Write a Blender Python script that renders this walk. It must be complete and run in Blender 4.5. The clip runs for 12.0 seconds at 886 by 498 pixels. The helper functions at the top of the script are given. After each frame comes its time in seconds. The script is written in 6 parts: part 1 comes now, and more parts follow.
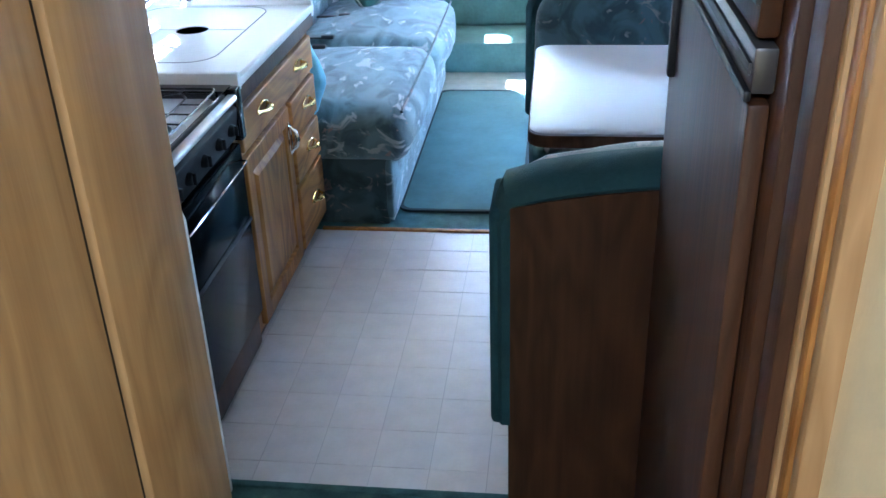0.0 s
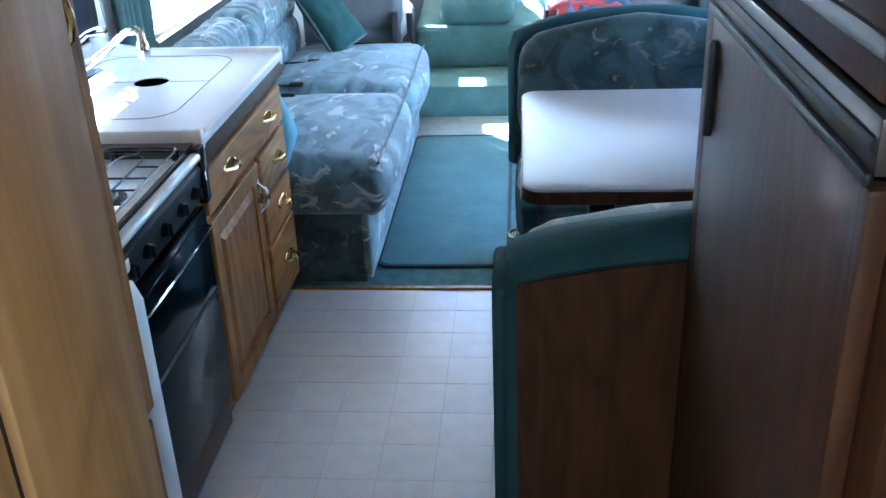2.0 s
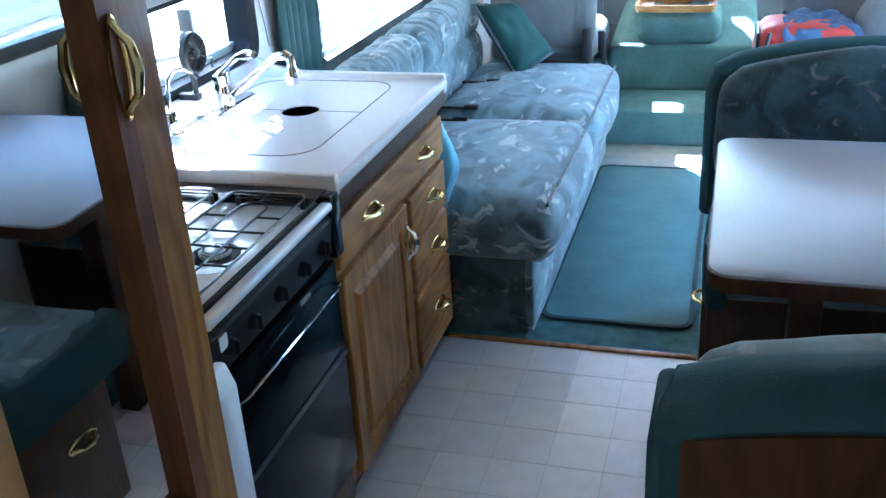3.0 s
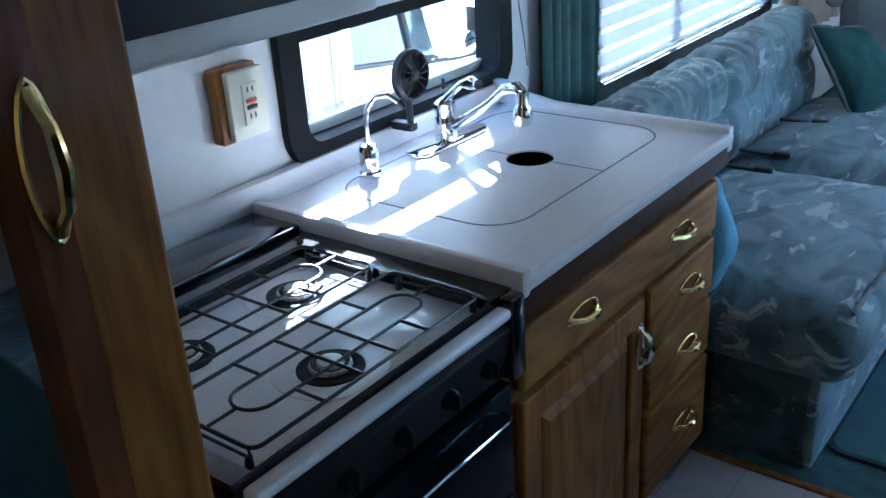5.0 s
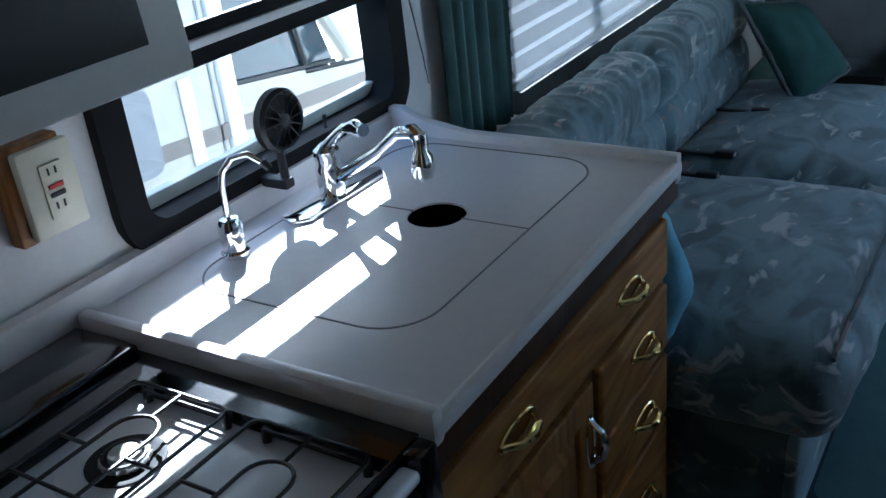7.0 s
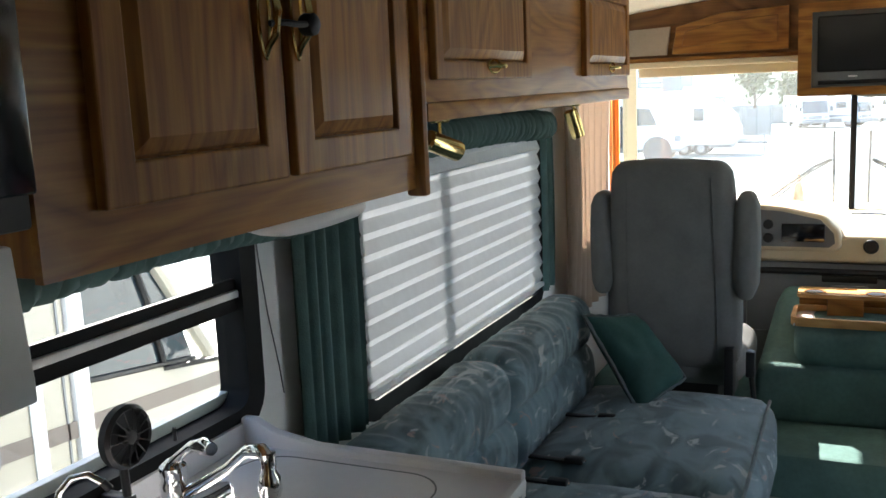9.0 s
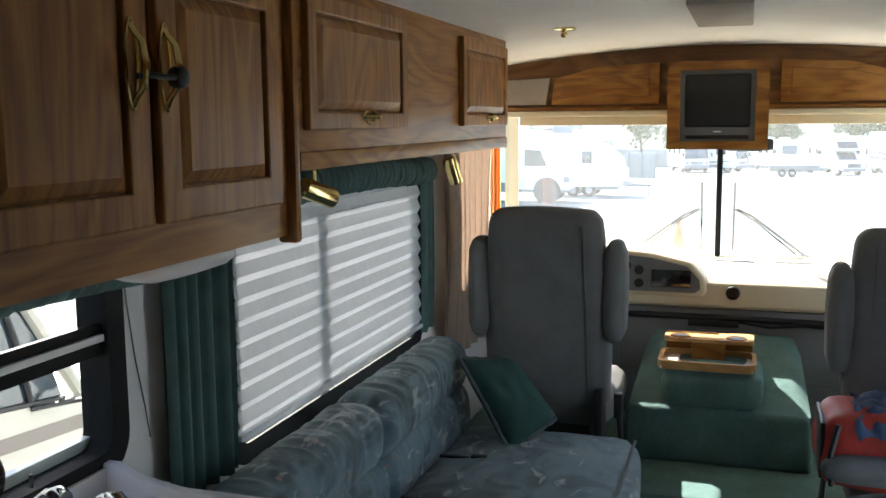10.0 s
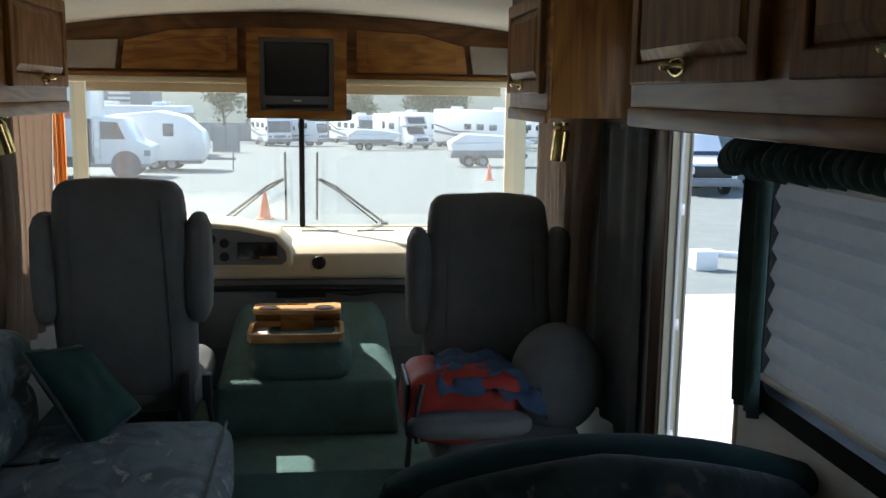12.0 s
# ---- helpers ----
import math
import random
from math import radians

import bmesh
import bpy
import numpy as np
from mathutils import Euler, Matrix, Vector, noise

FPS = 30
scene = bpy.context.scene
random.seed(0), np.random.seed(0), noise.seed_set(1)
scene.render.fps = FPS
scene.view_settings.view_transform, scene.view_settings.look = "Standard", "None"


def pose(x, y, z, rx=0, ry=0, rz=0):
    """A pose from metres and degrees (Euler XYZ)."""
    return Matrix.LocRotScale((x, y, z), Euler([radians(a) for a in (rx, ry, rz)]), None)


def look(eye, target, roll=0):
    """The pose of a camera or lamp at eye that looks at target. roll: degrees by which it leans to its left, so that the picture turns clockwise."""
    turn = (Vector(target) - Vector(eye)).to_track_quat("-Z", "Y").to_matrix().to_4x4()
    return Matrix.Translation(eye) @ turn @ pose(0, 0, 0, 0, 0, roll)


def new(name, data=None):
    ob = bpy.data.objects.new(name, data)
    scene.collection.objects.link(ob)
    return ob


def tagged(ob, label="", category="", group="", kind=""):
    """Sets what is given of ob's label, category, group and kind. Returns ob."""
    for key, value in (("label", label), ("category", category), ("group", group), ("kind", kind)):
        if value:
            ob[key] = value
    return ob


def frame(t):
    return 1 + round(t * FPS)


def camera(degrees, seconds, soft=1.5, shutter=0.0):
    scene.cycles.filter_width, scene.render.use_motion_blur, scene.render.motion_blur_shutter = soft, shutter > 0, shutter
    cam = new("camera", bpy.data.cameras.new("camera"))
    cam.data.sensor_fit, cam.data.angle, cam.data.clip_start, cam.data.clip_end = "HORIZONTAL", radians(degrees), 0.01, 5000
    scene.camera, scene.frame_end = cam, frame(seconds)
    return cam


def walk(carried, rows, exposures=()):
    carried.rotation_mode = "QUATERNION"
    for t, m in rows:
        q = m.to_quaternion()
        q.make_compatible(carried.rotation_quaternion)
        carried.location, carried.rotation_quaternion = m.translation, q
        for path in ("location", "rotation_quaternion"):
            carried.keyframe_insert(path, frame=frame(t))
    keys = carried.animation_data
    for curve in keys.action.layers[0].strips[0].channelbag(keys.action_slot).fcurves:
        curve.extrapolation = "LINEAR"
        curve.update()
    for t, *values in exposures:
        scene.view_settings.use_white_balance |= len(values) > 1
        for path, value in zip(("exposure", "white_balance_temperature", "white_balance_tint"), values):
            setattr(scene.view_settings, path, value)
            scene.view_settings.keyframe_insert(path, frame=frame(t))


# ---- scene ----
cam = camera(50.0, 12.0)
PATH = [
    (0, (1.505, -2.372, 1.666), (1.276, -0.615, 0.737), -2.0),
    (0.5, (1.48, -2.366, 1.661), (1.282, -0.596, 0.751), -4.7),
    (1, (1.436, -2.348, 1.654), (1.261, -0.554, 0.787), -3.5),
    (1.5, (1.418, -2.299, 1.644), (1.245, -0.501, 0.786), -2.7),
    (2, (1.434, -2.141, 1.629), (1.268, -0.343, 0.769), -2.4),
    (2.5, (1.465, -1.905, 1.621), (1.167, -0.119, 0.772), -2.3),
    (3, (1.453, -1.744, 1.614), (0.898, -0.015, 0.778), -3.7),
    (3.5, (1.385, -1.568, 1.6), (0.648, 0.098, 0.772), -2.7),
    (3.7, (1.362, -1.51, 1.596), (0.574, 0.132, 0.769), -1.8),
    (5.3, (1.394, -1.028, 1.561), (0.191, 0.336, 0.729), -4.9),
    (5.5, (1.375, -0.983, 1.557), (0.146, 0.346, 0.705), -5.6),
    (6, (1.283, -0.843, 1.539), (0.153, 0.507, 0.59), -6.0),
    (6.5, (1.192, -0.734, 1.534), (0.149, 0.669, 0.561), -7.5),
    (7, (1.181, -0.7, 1.561), (0.174, 0.789, 0.683), -6.4),
    (7.5, (1.198, -0.683, 1.59), (0.226, 0.914, 0.881), -5.3),
    (7.7, (1.207, -0.688, 1.594), (0.249, 0.951, 0.965), -5.7),
    (9.3, (1.241, -0.734, 1.65), (0.452, 1.078, 1.34), -2.0),
    (9.5, (1.255, -0.746, 1.662), (0.487, 1.076, 1.362), -1.9),
    (10, (1.298, -0.749, 1.667), (0.692, 1.138, 1.401), -0.5),
    (10.5, (1.323, -0.738, 1.665), (0.878, 1.197, 1.429), -0.2),
    (11, (1.334, -0.725, 1.662), (1.042, 1.241, 1.437), -0.2),
    (11.5, (1.307, -0.691, 1.658), (1.246, 1.285, 1.355), 0.8),
    (12, (1.297, -0.595, 1.639), (1.535, 1.365, 1.321), 0.8),
]
walk(cam, [(t, look(eye, target, roll)) for t, eye, target, roll in PATH],
     [(0, 5.4, 4850, 9), (1.5, 5.22, 4800, 9), (2.5, 5.15, 4800, 6), (3.7, 4.75, 4800, 6), (5.3, 3.6, 4700, 6), (6.5, 2.95, 4950, 6), (7.7, 2.4, 5300, 6),
      (9.3, 2.6, 6600, 11), (10.5, 2.26, 6400, 11), (11.0, 1.92, 6350, 11), (12, 1.25, 6300, 10)])

# ---- light ----
SUN_WAY = Vector((0.82, -1.0, -1.0))
world = bpy.data.worlds.new("sky")
scene.world = world
world.use_nodes = True
wn = world.node_tree
sky = wn.nodes.new("ShaderNodeTexSky")
sky.sky_type = "NISHITA"
sky.sun_disc = False
sky.sun_elevation = math.atan2(1.0, math.hypot(0.82, 1.0))
sky.sun_rotation = math.atan2(-0.82, 1.0)
wn.nodes["Background"].inputs["Strength"].default_value = 0.15
wn.links.new(sky.outputs[0], wn.nodes["Background"].inputs["Color"])
sun_data = bpy.data.lights.new("sun", "SUN")
sun_data.energy, sun_data.angle, sun_data.color = 5.0, radians(0.5), (1.0, 0.95, 0.88)
sun = new("sun", sun_data)
sun.matrix_world = look((0, 0, 30), Vector((0, 0, 30)) + SUN_WAY)


def area_lamp(name, at, target, width, height, watts):
    """An area lamp: sky behind the dinette blind, or added fill over the hall."""
    d = bpy.data.lights.new(name, "AREA")
    d.shape, d.size, d.size_y, d.energy, d.color = "RECTANGLE", width, height, watts, (0.86, 0.93, 1.0)
    lamp = new(name, d)
    lamp.matrix_world = look(at, target)
    return lamp


# Added fill below the closed ceiling, to brighten the hallway boards.
area_lamp("hall_fill", (1.40, -2.62, 1.985), (1.40, -2.62, 0), 0.36, 0.36, 0.55)
area_lamp("dinette_window_sky", (2.37, 0.61, 1.24), (0, 0.61, 1.2), 1.5, 0.45, 0.5)


# ---- materials ----
def mat(name, color, rough=0.5, metal=0.0, vary=0.12, scale=8.0, bump=0.0, bump_scale=120.0, coat=0.0, stretch=(1, 1, 1),
        second=None, spec=0.5, per_piece=0.0, transmit=0.0):
    """A principled material with a coarse and a fine variation of its colour, and a fine relief."""
    m = bpy.data.materials.new(name)
    m.use_nodes = True
    nt = m.node_tree
    b = nt.nodes["Principled BSDF"]
    b.inputs["Roughness"].default_value, b.inputs["Metallic"].default_value = rough, metal
    b.inputs["Specular IOR Level"].default_value = spec
    b.inputs["Coat Weight"].default_value = coat
    b.inputs["Coat Roughness"].default_value = 0.15
    b.inputs["Transmission Weight"].default_value = transmit
    co = nt.nodes.new("ShaderNodeTexCoord")
    mp = nt.nodes.new("ShaderNodeMapping")
    mp.inputs["Scale"].default_value = stretch
    nt.links.new(co.outputs["Object"], mp.inputs["Vector"])
    n1 = nt.nodes.new("ShaderNodeTexNoise")
    n1.inputs["Scale"].default_value, n1.inputs["Detail"].default_value = scale, 6
    n2 = nt.nodes.new("ShaderNodeTexNoise")
    n2.inputs["Scale"].default_value, n2.inputs["Detail"].default_value = scale * 9, 3
    add = nt.nodes.new("ShaderNodeMath")
    add.operation = "MULTIPLY_ADD"
    add.inputs[1].default_value = 0.35
    for n in (n1, n2):
        nt.links.new(mp.outputs[0], n.inputs["Vector"])
    nt.links.new(n2.outputs[0], add.inputs[0])
    nt.links.new(n1.outputs[0], add.inputs[2])
    ramp = nt.nodes.new("ShaderNodeValToRGB")
    lo = second or tuple(c * (1 - vary) for c in color)
    hi = tuple(min(1, c * (1 + vary)) for c in color)
    ramp.color_ramp.elements[0].position, ramp.color_ramp.elements[1].position = 0.42, 0.92
    ramp.color_ramp.elements[0].color, ramp.color_ramp.elements[1].color = (*lo, 1), (*hi, 1)
    nt.links.new(add.outputs[0], ramp.inputs[0])
    out = ramp.outputs[0]
    if per_piece:
        info = nt.nodes.new("ShaderNodeObjectInfo")
        hsv = nt.nodes.new("ShaderNodeHueSaturation")
        rng = nt.nodes.new("ShaderNodeMapRange")
        rng.inputs[3].default_value, rng.inputs[4].default_value = 1 - per_piece, 1 + per_piece
        nt.links.new(info.outputs["Random"], rng.inputs[0])
        nt.links.new(rng.outputs[0], hsv.inputs["Value"])
        nt.links.new(out, hsv.inputs["Color"])
        out = hsv.outputs[0]
    nt.links.new(out, b.inputs["Base Color"])
    rr = nt.nodes.new("ShaderNodeMapRange")
    rr.inputs[3].default_value, rr.inputs[4].default_value = max(0.02, rough * 0.8), min(1, rough * 1.25)
    nt.links.new(n1.outputs[0], rr.inputs[0])
    nt.links.new(rr.outputs[0], b.inputs["Roughness"])
    if bump:
        n3 = nt.nodes.new("ShaderNodeTexNoise")
        n3.inputs["Scale"].default_value, n3.inputs["Detail"].default_value = bump_scale, 4
        nt.links.new(mp.outputs[0], n3.inputs["Vector"])
        bp = nt.nodes.new("ShaderNodeBump")
        bp.inputs["Strength"].default_value, bp.inputs["Distance"].default_value = bump, 0.004
        nt.links.new(n3.outputs[0], bp.inputs["Height"])
        nt.links.new(bp.outputs[0], b.inputs["Normal"])
    return m


def wood(name, light, dark, along="z", rough=0.50, coat=0.20):
    """Oak: long cathedral figure and fine pores, along one axis."""
    m = bpy.data.materials.new(name)
    m.use_nodes = True
    nt = m.node_tree
    b = nt.nodes["Principled BSDF"]
    b.inputs["Roughness"].default_value, b.inputs["Coat Weight"].default_value, b.inputs["Coat Roughness"].default_value = rough, coat, 0.14
    b.inputs["Specular IOR Level"].default_value = 0.28
    co = nt.nodes.new("ShaderNodeTexCoord")
    mp = nt.nodes.new("ShaderNodeMapping")
    mp.inputs["Scale"].default_value = {"z": (5.5, 5.5, 1.15), "y": (5.5, 1.15, 5.5), "x": (1.15, 5.5, 5.5)}[along]
    nt.links.new(co.outputs["Object"], mp.inputs["Vector"])
    n1 = nt.nodes.new("ShaderNodeTexNoise")
    n1.inputs["Scale"].default_value, n1.inputs["Detail"].default_value, n1.inputs["Distortion"].default_value = 1.1, 2, 0.6
    ring = nt.nodes.new("ShaderNodeMath")
    ring.operation = "MULTIPLY"
    ring.inputs[1].default_value = 15.0
    nt.links.new(n1.outputs[0], ring.inputs[0])
    fr = nt.nodes.new("ShaderNodeMath")
    fr.operation = "PINGPONG"
    fr.inputs[1].default_value = 1.0
    nt.links.new(ring.outputs[0], fr.inputs[0])
    mp2 = nt.nodes.new("ShaderNodeMapping")
    mp2.inputs["Scale"].default_value = {"z": (110, 110, 4), "y": (110, 4, 110), "x": (4, 110, 110)}[along]
    nt.links.new(co.outputs["Object"], mp2.inputs["Vector"])
    n2 = nt.nodes.new("ShaderNodeTexNoise")
    n2.inputs["Scale"].default_value, n2.inputs["Detail"].default_value = 1.0, 4
    nt.links.new(mp2.outputs[0], n2.inputs["Vector"])
    nt.links.new(mp.outputs[0], n1.inputs["Vector"])
    mix = nt.nodes.new("ShaderNodeMath")
    mix.operation = "MULTIPLY_ADD"
    mix.inputs[1].default_value = 0.40
    nt.links.new(fr.outputs[0], mix.inputs[0])
    half = nt.nodes.new("ShaderNodeMath")
    half.operation = "MULTIPLY"
    half.inputs[1].default_value = 0.62
    nt.links.new(n2.outputs[0], half.inputs[0])
    nt.links.new(half.outputs[0], mix.inputs[2])
    ramp = nt.nodes.new("ShaderNodeValToRGB")
    ramp.color_ramp.elements[0].position, ramp.color_ramp.elements[1].position = 0.25, 0.8
    ramp.color_ramp.elements[0].color, ramp.color_ramp.elements[1].color = (*dark, 1), (*light, 1)
    nt.links.new(mix.outputs[0], ramp.inputs[0])
    nt.links.new(ramp.outputs[0], b.inputs["Base Color"])
    bp = nt.nodes.new("ShaderNodeBump")
    bp.inputs["Strength"].default_value, bp.inputs["Distance"].default_value = 0.25, 0.002
    nt.links.new(n2.outputs[0], bp.inputs["Height"])
    nt.links.new(bp.outputs[0], b.inputs["Normal"])
    return m


def tapestry(name, base, deep, pale, rust):
    """Woven upholstery with blotches in several tones."""
    m = bpy.data.materials.new(name)
    m.use_nodes = True
    nt = m.node_tree
    b = nt.nodes["Principled BSDF"]
    b.inputs["Roughness"].default_value, b.inputs["Sheen Weight"].default_value = 0.75, 0.25
    b.inputs["Specular IOR Level"].default_value = 0.3
    co = nt.nodes.new("ShaderNodeTexCoord")
    last = None
    for n, (scale, lo, hi, tone, off, flat) in enumerate(((7, 0.42, 0.60, deep, 0, (1, 0.7, 1)), (11, 0.60, 0.66, pale, 3.7, (1, 0.55, 1.3)),
                                                          (13, 0.66, 0.70, rust, 9.1, (1.2, 0.7, 1)))):
        mp = nt.nodes.new("ShaderNodeMapping")
        mp.inputs["Location"].default_value, mp.inputs["Scale"].default_value = (off, off, off), flat
        nt.links.new(co.outputs["Object"], mp.inputs["Vector"])
        ns = nt.nodes.new("ShaderNodeTexNoise")
        ns.inputs["Scale"].default_value, ns.inputs["Detail"].default_value, ns.inputs["Distortion"].default_value = scale, 3, 1.2
        nt.links.new(mp.outputs[0], ns.inputs["Vector"])
        rg = nt.nodes.new("ShaderNodeMapRange")
        rg.inputs[1].default_value, rg.inputs[2].default_value = lo, hi
        nt.links.new(ns.outputs[0], rg.inputs[0])
        mx = nt.nodes.new("ShaderNodeMix")
        mx.data_type = "RGBA"
        nt.links.new(rg.outputs[0], mx.inputs["Factor"])
        if last is None:
            mx.inputs["A"].default_value = (*base, 1)
        else:
            nt.links.new(last, mx.inputs["A"])
        mx.inputs["B"].default_value = (*tone, 1)
        last = mx.outputs["Result"]
    nt.links.new(last, b.inputs["Base Color"])
    wv = nt.nodes.new("ShaderNodeTexNoise")
    wv.inputs["Scale"].default_value = 420
    nt.links.new(co.outputs["Object"], wv.inputs["Vector"])
    bp = nt.nodes.new("ShaderNodeBump")
    bp.inputs["Strength"].default_value, bp.inputs["Distance"].default_value = 0.35, 0.003
    nt.links.new(wv.outputs[0], bp.inputs["Height"])
    nt.links.new(bp.outputs[0], b.inputs["Normal"])
    return m


def clear_glass(name, gloss=0.05, tint=(0.95, 0.97, 0.96), dust=0.0):
    m = bpy.data.materials.new(name)
    m.use_nodes = True
    nt = m.node_tree
    nt.nodes.remove(nt.nodes["Principled BSDF"])
    tr = nt.nodes.new("ShaderNodeBsdfTransparent")
    tr.inputs[0].default_value = (*tint, 1)
    gl = nt.nodes.new("ShaderNodeBsdfGlossy")
    gl.inputs["Roughness"].default_value = 0.02
    mx = nt.nodes.new("ShaderNodeMixShader")
    mx.inputs[0].default_value = gloss
    nt.links.new(tr.outputs[0], mx.inputs[1])
    nt.links.new(gl.outputs[0], mx.inputs[2])
    film = nt.nodes.new("ShaderNodeBsdfTranslucent")
    film.inputs[0].default_value = (0.85, 0.84, 0.80, 1)
    dusty = nt.nodes.new("ShaderNodeMixShader")
    dusty.inputs[0].default_value = dust
    nt.links.new(mx.outputs[0], dusty.inputs[1])
    nt.links.new(film.outputs[0], dusty.inputs[2])
    nt.links.new(dusty.outputs[0], nt.nodes["Material Output"].inputs[0])
    return m


def cloth_through(name, color, share=0.5):
    """Thin cloth or paper that lets some light through."""
    m = mat(name, color, 0.85, vary=0.08, scale=30)
    nt = m.node_tree
    b = nt.nodes["Principled BSDF"]
    tl = nt.nodes.new("ShaderNodeBsdfTranslucent")
    tl.inputs[0].default_value = (*color, 1)
    mx = nt.nodes.new("ShaderNodeMixShader")
    mx.inputs[0].default_value = share
    nt.links.new(b.outputs[0], mx.inputs[1])
    nt.links.new(tl.outputs[0], mx.inputs[2])
    nt.links.new(mx.outputs[0], nt.nodes["Material Output"].inputs[0])
    return m


OAK = wood("honey_oak", (0.385, 0.174, 0.035), (0.19, 0.073, 0.012))
OAK_Y = wood("honey_oak_level", (0.385, 0.174, 0.035), (0.19, 0.073, 0.012), "y")
OAK_X = wood("honey_oak_cross", (0.385, 0.174, 0.035), (0.19, 0.073, 0.012), "x")
# Honey oak darkened for the shadow lines around the overhead console doors.
OAK_SHADE_X = wood("shadow_toned_oak_cross", (0.24, 0.115, 0.038), (0.12, 0.052, 0.016), "x")
OAK_PALE = wood("pale_oak_board", (0.415, 0.248, 0.100), (0.30, 0.168, 0.062), "z", 0.50, 0.08)
# Honey oak darkened to carry the shade on benches, fridge and plinths.
OAK_DARK = wood("shade_dark_oak_board", (0.072, 0.029, 0.011), (0.040, 0.016, 0.006), "z", 0.50, 0.10)
OAK_RED = wood("red_brown_oak_moulding", (0.21, 0.070, 0.026), (0.11, 0.036, 0.012))
WALL = mat("white_wall_board", (0.74, 0.74, 0.73), 0.6, vary=0.06, scale=5, bump=0.08, bump_scale=60)
BEIGE = mat("cream_wallpaper", (0.82, 0.68, 0.38), 0.7, vary=0.04, scale=6, bump=0.1)
CEIL = mat("padded_ceiling", (0.72, 0.70, 0.65), 0.85, vary=0.05, scale=4, bump=0.2, bump_scale=90)
VINYL = mat("embossed_vinyl", (0.56, 0.52, 0.51), 0.32, vary=0.07, scale=14, bump=0.15, bump_scale=70, per_piece=0.035, coat=0.1)
JOINT = mat("vinyl_joint", (0.40, 0.38, 0.37), 0.5, vary=0.1)
CARPET = mat("green_carpet", (0.075, 0.140, 0.136), 0.95, vary=0.3, scale=20, bump=0.8, bump_scale=330, spec=0.15)
RUG = mat("teal_rug", (0.098, 0.168, 0.157), 0.95, vary=0.18, scale=5, bump=0.7, bump_scale=380, spec=0.15)
RUG_EDGE = mat("dark_rug_binding", (0.010, 0.025, 0.025), 0.8)
COUNTER = mat("pale_laminate", (0.70, 0.68, 0.69), 0.30, vary=0.03, scale=40, bump=0.03, bump_scale=300, coat=0.15)
BLACK = mat("black_enamel", (0.008, 0.008, 0.010), 0.12, vary=0.2, coat=0.6)
BLACK_GLASS = mat("black_oven_glass", (0.005, 0.007, 0.008), 0.14, vary=0.1, spec=0.09)
MATTE_BLACK = mat("black_plastic", (0.012, 0.012, 0.013), 0.45, vary=0.2, bump=0.1)
RUBBER = mat("black_window_frame", (0.006, 0.006, 0.007), 0.6, vary=0.2, scale=20, spec=0.15)
ENAMEL = mat("grey_white_enamel", (0.72, 0.74, 0.78), 0.16, vary=0.05, scale=20, coat=0.4)
KNOB_BLACK = mat("satin_black_knob", (0.010, 0.010, 0.011), 0.65, vary=0.2, spec=0.25)
IRON = mat("black_wire", (0.012, 0.012, 0.014), 0.35, vary=0.3, scale=60)
CHROME = mat("chrome", (0.80, 0.81, 0.83), 0.07, 1.0, vary=0.03)
STEEL = mat("burner_metal", (0.62, 0.61, 0.60), 0.30, 0.9, vary=0.2, scale=60)
BRASS = mat("polished_brass", (0.80, 0.62, 0.26), 0.16, 1.0, vary=0.1, scale=50)
ALMOND = mat("almond_plastic", (0.70, 0.66, 0.52), 0.35, vary=0.04)
RED = mat("red_nylon", (0.34, 0.024, 0.014), 0.6, vary=0.25, scale=20, bump=0.3)
RED_BIT = mat("red_button", (0.5, 0.04, 0.03), 0.4)
WHITE_PL = mat("white_plastic", (0.76, 0.76, 0.75), 0.35, vary=0.04)
TAPESTRY = tapestry("green_blotched_tapestry", (0.140, 0.205, 0.220), (0.055, 0.088, 0.098), (0.34, 0.36, 0.36), (0.28, 0.21, 0.19))
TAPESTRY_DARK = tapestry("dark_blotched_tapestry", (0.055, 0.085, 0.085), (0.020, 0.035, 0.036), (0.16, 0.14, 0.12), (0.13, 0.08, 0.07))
TEAL = mat("teal_velour", (0.026, 0.064, 0.068), 0.85, vary=0.2, scale=12, bump=0.4, bump_scale=300, spec=0.2)
PILLOW = mat("green_pillow_cloth", (0.030, 0.072, 0.062), 0.85, vary=0.25, scale=9, bump=0.4, bump_scale=300, spec=0.2)
SEAT = mat("grey_seat_velour", (0.160, 0.164, 0.156), 0.9, vary=0.14, scale=9, bump=0.5, bump_scale=350, spec=0.2)
BLUE = mat("blue_cotton", (0.048, 0.085, 0.15), 0.85, vary=0.3, scale=25, bump=0.4)
SHEET = mat("pale_blue_sheet", (0.16, 0.36, 0.46), 0.85, vary=0.15, scale=16, bump=0.3)
DRAPE = mat("teal_drape", (0.072, 0.135, 0.126), 0.8, vary=0.2, scale=16, bump=0.2, bump_scale=260)
DRAPE_DARK = mat("dark_slate_drape", (0.10, 0.115, 0.118), 0.85, vary=0.25, scale=14, bump=0.25, bump_scale=260)
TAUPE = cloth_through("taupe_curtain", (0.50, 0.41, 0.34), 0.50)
# Taupe curtain with the sun's orange glow put into its cloth colour.
TAUPE_SUN = cloth_through("sun_tinted_taupe_curtain", (0.66, 0.29, 0.09), 0.6)
BLIND = cloth_through("pleated_blind_paper", (0.56, 0.575, 0.59), 0.40)
GLASS = clear_glass("window_glass")
SCREEN_GLASS = clear_glass("dusty_windscreen_glass", dust=0.035)
TABLE = mat("pale_grey_laminate", (0.24, 0.24, 0.26), 0.44, vary=0.03, scale=3, spec=0.9)
